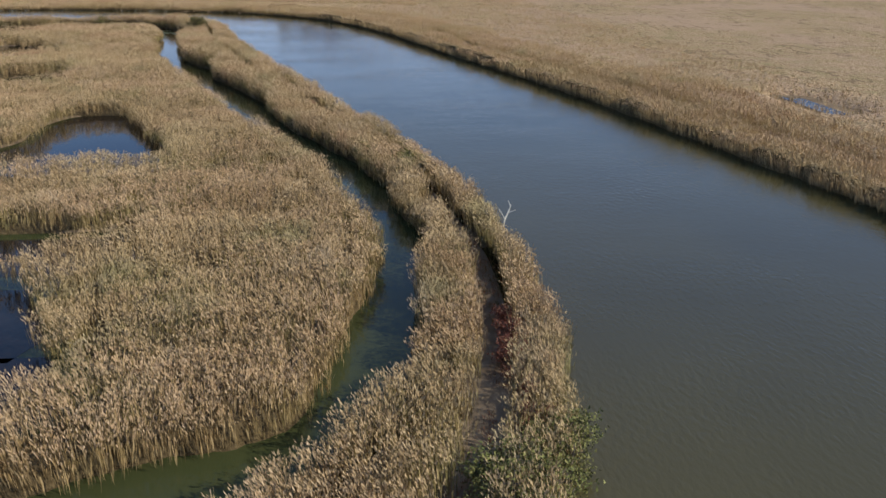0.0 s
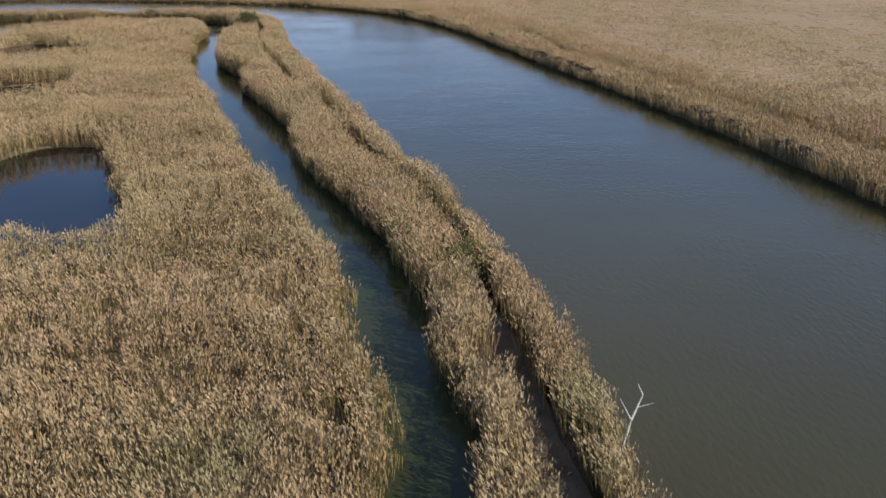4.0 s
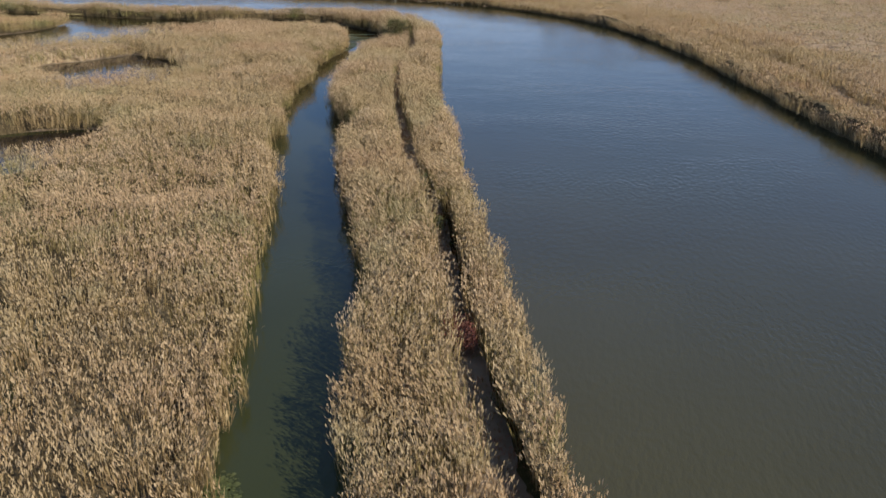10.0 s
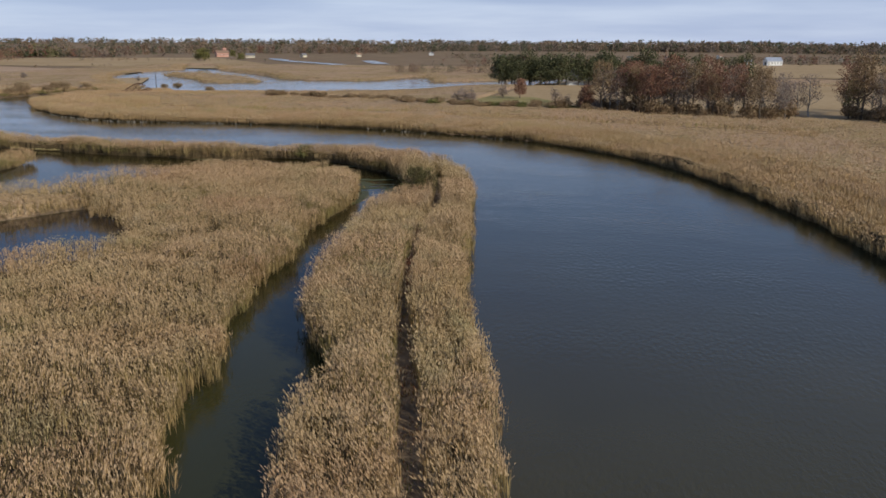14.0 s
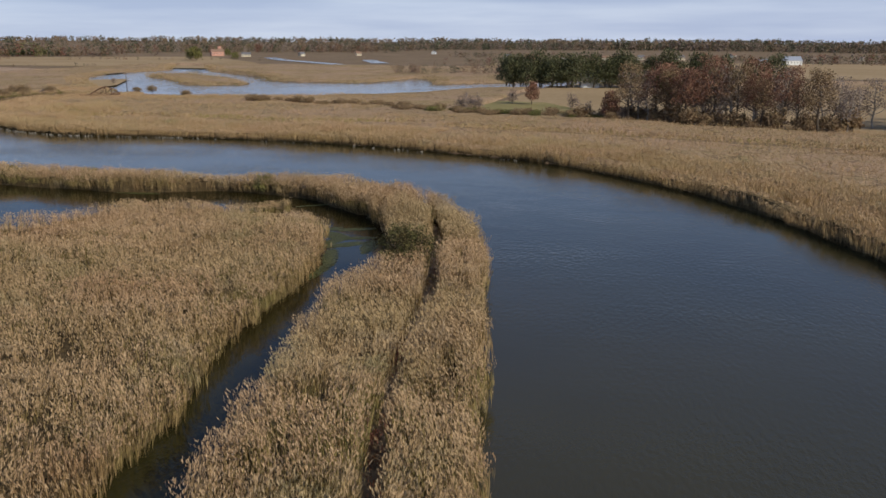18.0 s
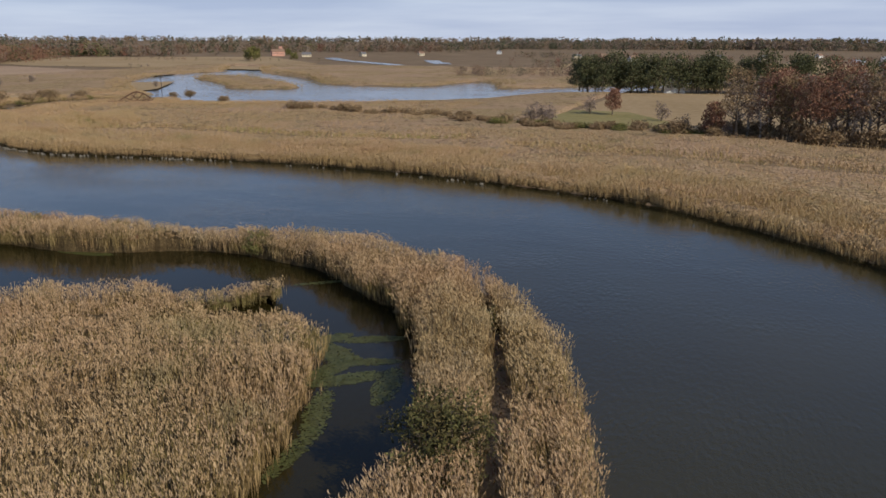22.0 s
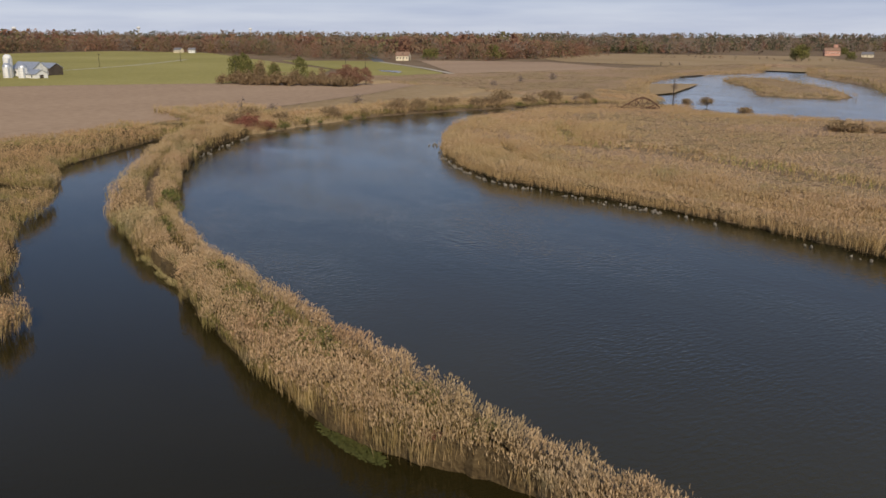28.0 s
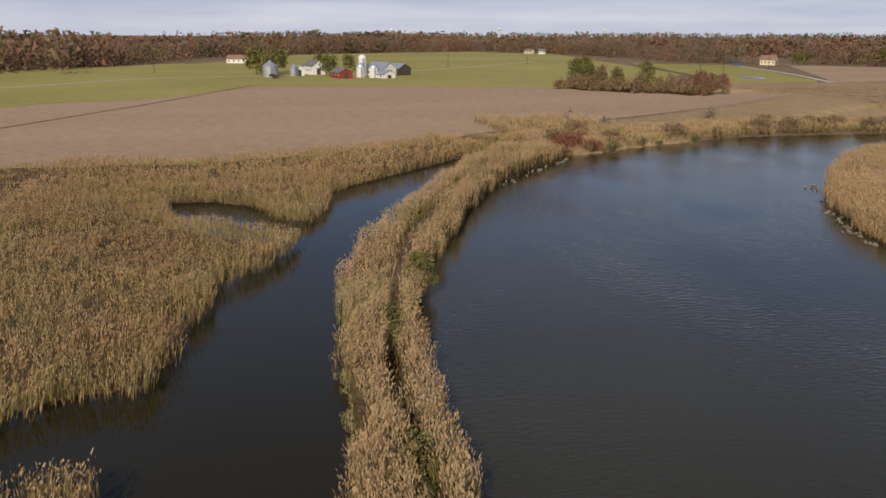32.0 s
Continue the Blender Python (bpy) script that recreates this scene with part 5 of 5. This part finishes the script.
def house(name, label, category, x, y, turn, length, width, eaves, ridge, wall, roof, windows=3, door=True, chimney=False, group="", z=0.4):
    base = tagged(new(name), label, category, group)
    base.matrix_basis = pose(x, y, z, 0, 0, turn)
    w = part("wall", walls(length, width, eaves, ridge), wall, base)
    r = part("roof", gable(length, width, eaves, ridge), roof, base)
    for side in (-1, 1):
        for k in range(windows):
            at = (k + 0.5) / windows * length - length / 2
            win = part("window", block(at, side * (width / 2 + 0.03), eaves * 0.55, 1.1, 0.12, 1.4), M_WHITE, base)
            part("pane", block(at, side * (width / 2 + 0.07), eaves * 0.55, 0.9, 0.1, 1.2, 0.0), M_GLASS, win)
    for side in (-1, 1):
        if door:
            part("door", block(side * (length / 2 + 0.03), 0, min(eaves * 0.42, 1.8), 0.14, min(width * 0.3, 3.2), min(eaves * 0.84, 3.6)), M_TIMBER, base)
    if chimney:
        part("chimney", block(length * 0.2, 0, ridge + 0.5, 0.8, 0.8, 1.8), M_ROOFRED, r)
    return base


def round_part(name, r0, r1, z0, z1, mat, parent, x=0.0, y=0.0, sides=24, dome=False, label=""):
    bm = bmesh.new()
    rings = [(r0, z0), (r1, z1)] if not dome else [(r0, z0), (r1, z1)] + [(r1 * math.cos(a), z1 + r1 * 0.8 * math.sin(a)) for a in (0.4, 0.8, 1.2)]
    loops = [[bm.verts.new((x + r * math.cos(k * math.tau / sides), y + r * math.sin(k * math.tau / sides), z)) for k in range(sides)] for r, z in rings]
    for a, b in zip(loops, loops[1:]):
        for k in range(sides):
            bm.faces.new((a[k], a[(k + 1) % sides], b[(k + 1) % sides], b[k]))
    bm.faces.new(loops[0][::-1])
    bm.faces.new(loops[-1])
    return part(name, bm, mat, parent, label)


def silo(label, x, y, radius, height, mat, top, rings=6, cone=False, group=""):
    base = tagged(new("silo"), label, "silo", group)
    base.matrix_basis = pose(x, y, 0.4)
    body = round_part("body", radius, radius, 0, height, mat, base)
    for k in range(rings):
        z = height * (k + 0.6) / rings
        round_part("hoop", radius + 0.05, radius + 0.05, z, z + 0.12, M_METAL, body)
    if cone:
        round_part("roof", radius + 0.25, 0.4, height, height + radius * 0.6, top, base)
        round_part("cap", 0.45, 0.4, height + radius * 0.6, height + radius * 0.6 + 0.4, top, base)
    else:
        round_part("dome", radius + 0.02, radius + 0.02, height, height + 0.2, top, base, dome=True)
    part("chute", block(radius + 0.3, 0, height * 0.5, 0.5, 0.7, height * 0.96), M_METAL, base)
    return base


silo("tall white concrete silo with a domed top beside a barn", -542.4, 303.9, 2.2, 9.6, M_WHITE, M_WHITE, 8)
silo("short white silo beside a farm barn", -529.4, 301, 2.3, 5.5, M_WHITE, M_METAL, 4, group="short silos")
silo("short white silo beside a farm barn", -524.4, 307.1, 2.3, 5.2, M_WHITE, M_METAL, 4, group="short silos")
silo("grey ribbed metal grain bin with a conical roof", -541.2, 254.7, 3.8, 6.0, M_METAL, M_METAL, 6, True, group="grain bins")
silo("small grey grain bin with a conical roof", -548.3, 267.4, 2.0, 5.0, M_METAL, M_METAL, 5, True, group="grain bins")
house("barn", "large grey metal-roofed barn beside a silo", "barn", -541.4, 313.8, 30, 15, 9, 4.2, 7.4, M_WHITE, M_METAL, 3)
house("barn", "long open farm shed with a metal roof", "barn", -553.6, 324.2, 25, 18, 8, 4.0, 6.4, M_TIMBER, M_METAL, 4)
house("barn", "low white lean-to with a metal roof", "barn", -521.5, 312.1, 20, 11, 7, 2.2, 4.2, M_WHITE, M_METAL, 2)
house("barn", "low red barn with a pale roof", "barn", -524.3, 290.1, 15, 13, 7, 3.2, 5.2, M_REDWALL, M_ROOF, 3)
house("house", "white farmhouse with a grey roof", "house", -566.7, 280.1, 20, 12, 8, 5.0, 7.8, M_WHITE, M_ROOF, 4, True, True)
house("shed", "small white farm shed beside a grain bin", "shed", -552.3, 270.3, 10, 6, 5, 4.0, 5.5, M_WHITE, M_METAL, 2)
house("shed", "long dark low trailer shed", "shed", -529.3, 255.9, 5, 12, 3, 1.4, 2.0, M_TIMBER, M_TIMBER, 4)
house("barn", "white barn with a red roof in a green field", "barn", -750.1, 240, 70, 15, 8, 3.4, 6.0, M_WHITE, M_ROOFRED, 4)
house("house", "cream house with a brown roof beside a gravel track", "house", -652, 630.3, 40, 11, 8, 4.2, 7.2, M_CREAM, M_ROOFRED, 4, True, True)
house("house", "pale house among dark pines", "house", -37.5, 553, 10, 9, 7, 5.5, 8.5, M_WHITE, M_ROOF, 3, True, True)
house("barn", "large white barn on far farmland", "barn", 131.3, 1008.5, 20, 16, 9, 4.5, 8, M_WHITE, M_METAL, 5, z=0.5)
house("barn", "white shed beside a far white barn", "barn", 106.8, 1018.5, 10, 10, 6, 3, 5, M_WHITE, M_METAL, 4, z=0.5)
pink = house("house", "large pink brick house with a tower", "house", -548.3, 1139.7, 40, 16, 9, 5.5, 8.5, M_PINK, M_ROOFRED, 6, True, True)
part("tower", block(4, 3, 6, 4, 4, 12), M_PINK, pink)
spots = random.Random(8)
for hx, hy in ((-491.8, 1107.5), (-443, 1167.7), (-389.6, 1240.6), (-169.8, 1153.1), (-141.5, 1176.9), (-101.2, 1097.3), (-49.7, 1104), (-12.1, 1153.6), (33.4, 1169.4), (108.3, 1329.3), (-605.1, 1172.7), (-1003.3, 673.9), (-1040.4, 732.4), (-972.6, 794.9), (-1027.6, 907.8), (-830.5, 839.1), (-726.3, 779.8),
        (-1003.6, 563.9), (-988.8, 574), (-319.9, 1393.6), (241.6, 1216.3)):
    house("house", "small distant white house among trees", "house", hx, hy, spots.uniform(0, 90), spots.uniform(7, 11), 6, 3.2, 5.4, spots.choice((M_WHITE, M_CREAM, M_PINK, M_CREAM)), spots.choice((M_ROOF, M_ROOFRED)), 3, False, False, "distant houses", 0.5)


def water_tower(x, y, h):
    base = tagged(new("water_tower"), "white water tower far beyond the woods", "water tower", "water towers")
    base.matrix_basis = pose(x, y, 0)
    round_part("stem", 2.2, 1.6, 0, h, M_WHITE, base)
    round_part("tank", 2.0, 6.5, h, h + 4, M_WHITE, base, dome=True)


for wx, wy, wh in ((-2900, 1130, 30), (-2850, 1500, 28), (-2700, 720, 26)):
    water_tower(wx, wy, wh)


def pole(x, y, turn, h=9.0):
    base = tagged(new("utility_pole"), "wooden utility pole standing in a field", "utility pole", "utility poles")
    base.matrix_basis = pose(x, y, 0.4, 0, 0, turn)
    v, f = tubes([((0, 0, -0.2), (0, 0, h), 0.17, 0.11)], 8)
    new("post", mesh_from("post", v, f, [M_TIMBER], smooth=True)).parent = base
    part("crossarm", block(0, 0, h - 0.6, 2.2, 0.12, 0.14), M_TIMBER, base)
    for k in (-0.9, 0, 0.9):
        round_part("insulator", 0.07, 0.05, h - 0.53, h - 0.35, M_WHITE, base, x=k, sides=8)


for px, py, pt in ((-599.5, 191.7, 40), (-641.2, 376.8, 60), (-702.4, 454.8, 60), (-460.5, 459.1, 30), (-486.4, 488.2, 30), (-566.5, 571.1, 30), (-223.5, 441, 0)):
    pole(px, py, pt)


# ---- derelict bridge ----
def beam(a, b, w, name, mat, parent):
    a, b = Vector(a), Vector(b)
    bm = bmesh.new()
    bmesh.ops.create_cube(bm, size=1.0, matrix=Matrix.Translation((a + b) / 2) @ (b - a).to_track_quat("X", "Z").to_matrix().to_4x4() @ Matrix.Diagonal(((b - a).length, w, w, 1)))
    return part(name, bm, mat, parent)


bridge = tagged(new("bridge"), "rusted derelict swing bridge with leaning trusses over a creek", "bridge")
bridge.matrix_basis = pose(-223.6, 422.1, 0.8, 0, 0, 38) @ Matrix.Diagonal((0.6, 0.8, 0.8, 1))
deck = part("deck", block(0, 0, 0.3, 26, 4.4, 0.5), M_TIMBER, bridge)
for k in range(13):
    part("plank", block(-12 + 2 * k, 0, 0.6, 1.7, 4.2, 0.1, 0.02), M_TIMBER, deck)
for side in (-2.1, 2.1):
    beam((-13, side, 0.8), (13, side, 0.8), 0.35, "lower_chord", M_RUST, bridge)
    tops = [(-3, 2.2), (0.5, 3.8), (4, 4.6), (7.5, 3.8), (11, 2.2)]
    for (xa, za), (xb, zb) in zip(tops, tops[1:]):
        beam((xa, side, za), (xb, side, zb), 0.32, "upper_chord", M_RUST, bridge)
    beam((-6.5, side, 0.8), (-3, side, 2.2), 0.32, "end_post", M_RUST, bridge)
    beam((13, side, 0.8), (11, side, 2.2), 0.32, "end_post", M_RUST, bridge)
    for k, (xa, za) in enumerate(tops):
        beam((xa, side, 0.8), (xa, side, za), 0.22, "upright", M_RUST, bridge)
        beam((xa, side, za), (xa + (3.5 if k < 2 else -3.5), side, 0.8), 0.2, "diagonal", M_RUST, bridge)
for x0 in (-11, -5, 4, 11):
    for side in (-1.6, 1.6):
        v, f = tubes([((x0, side, -2.4), (x0, side, 0.2), 0.3, 0.26)], 8)
        new("pile", mesh_from("pile", v, f, [M_TIMBER], smooth=True)).parent = bridge
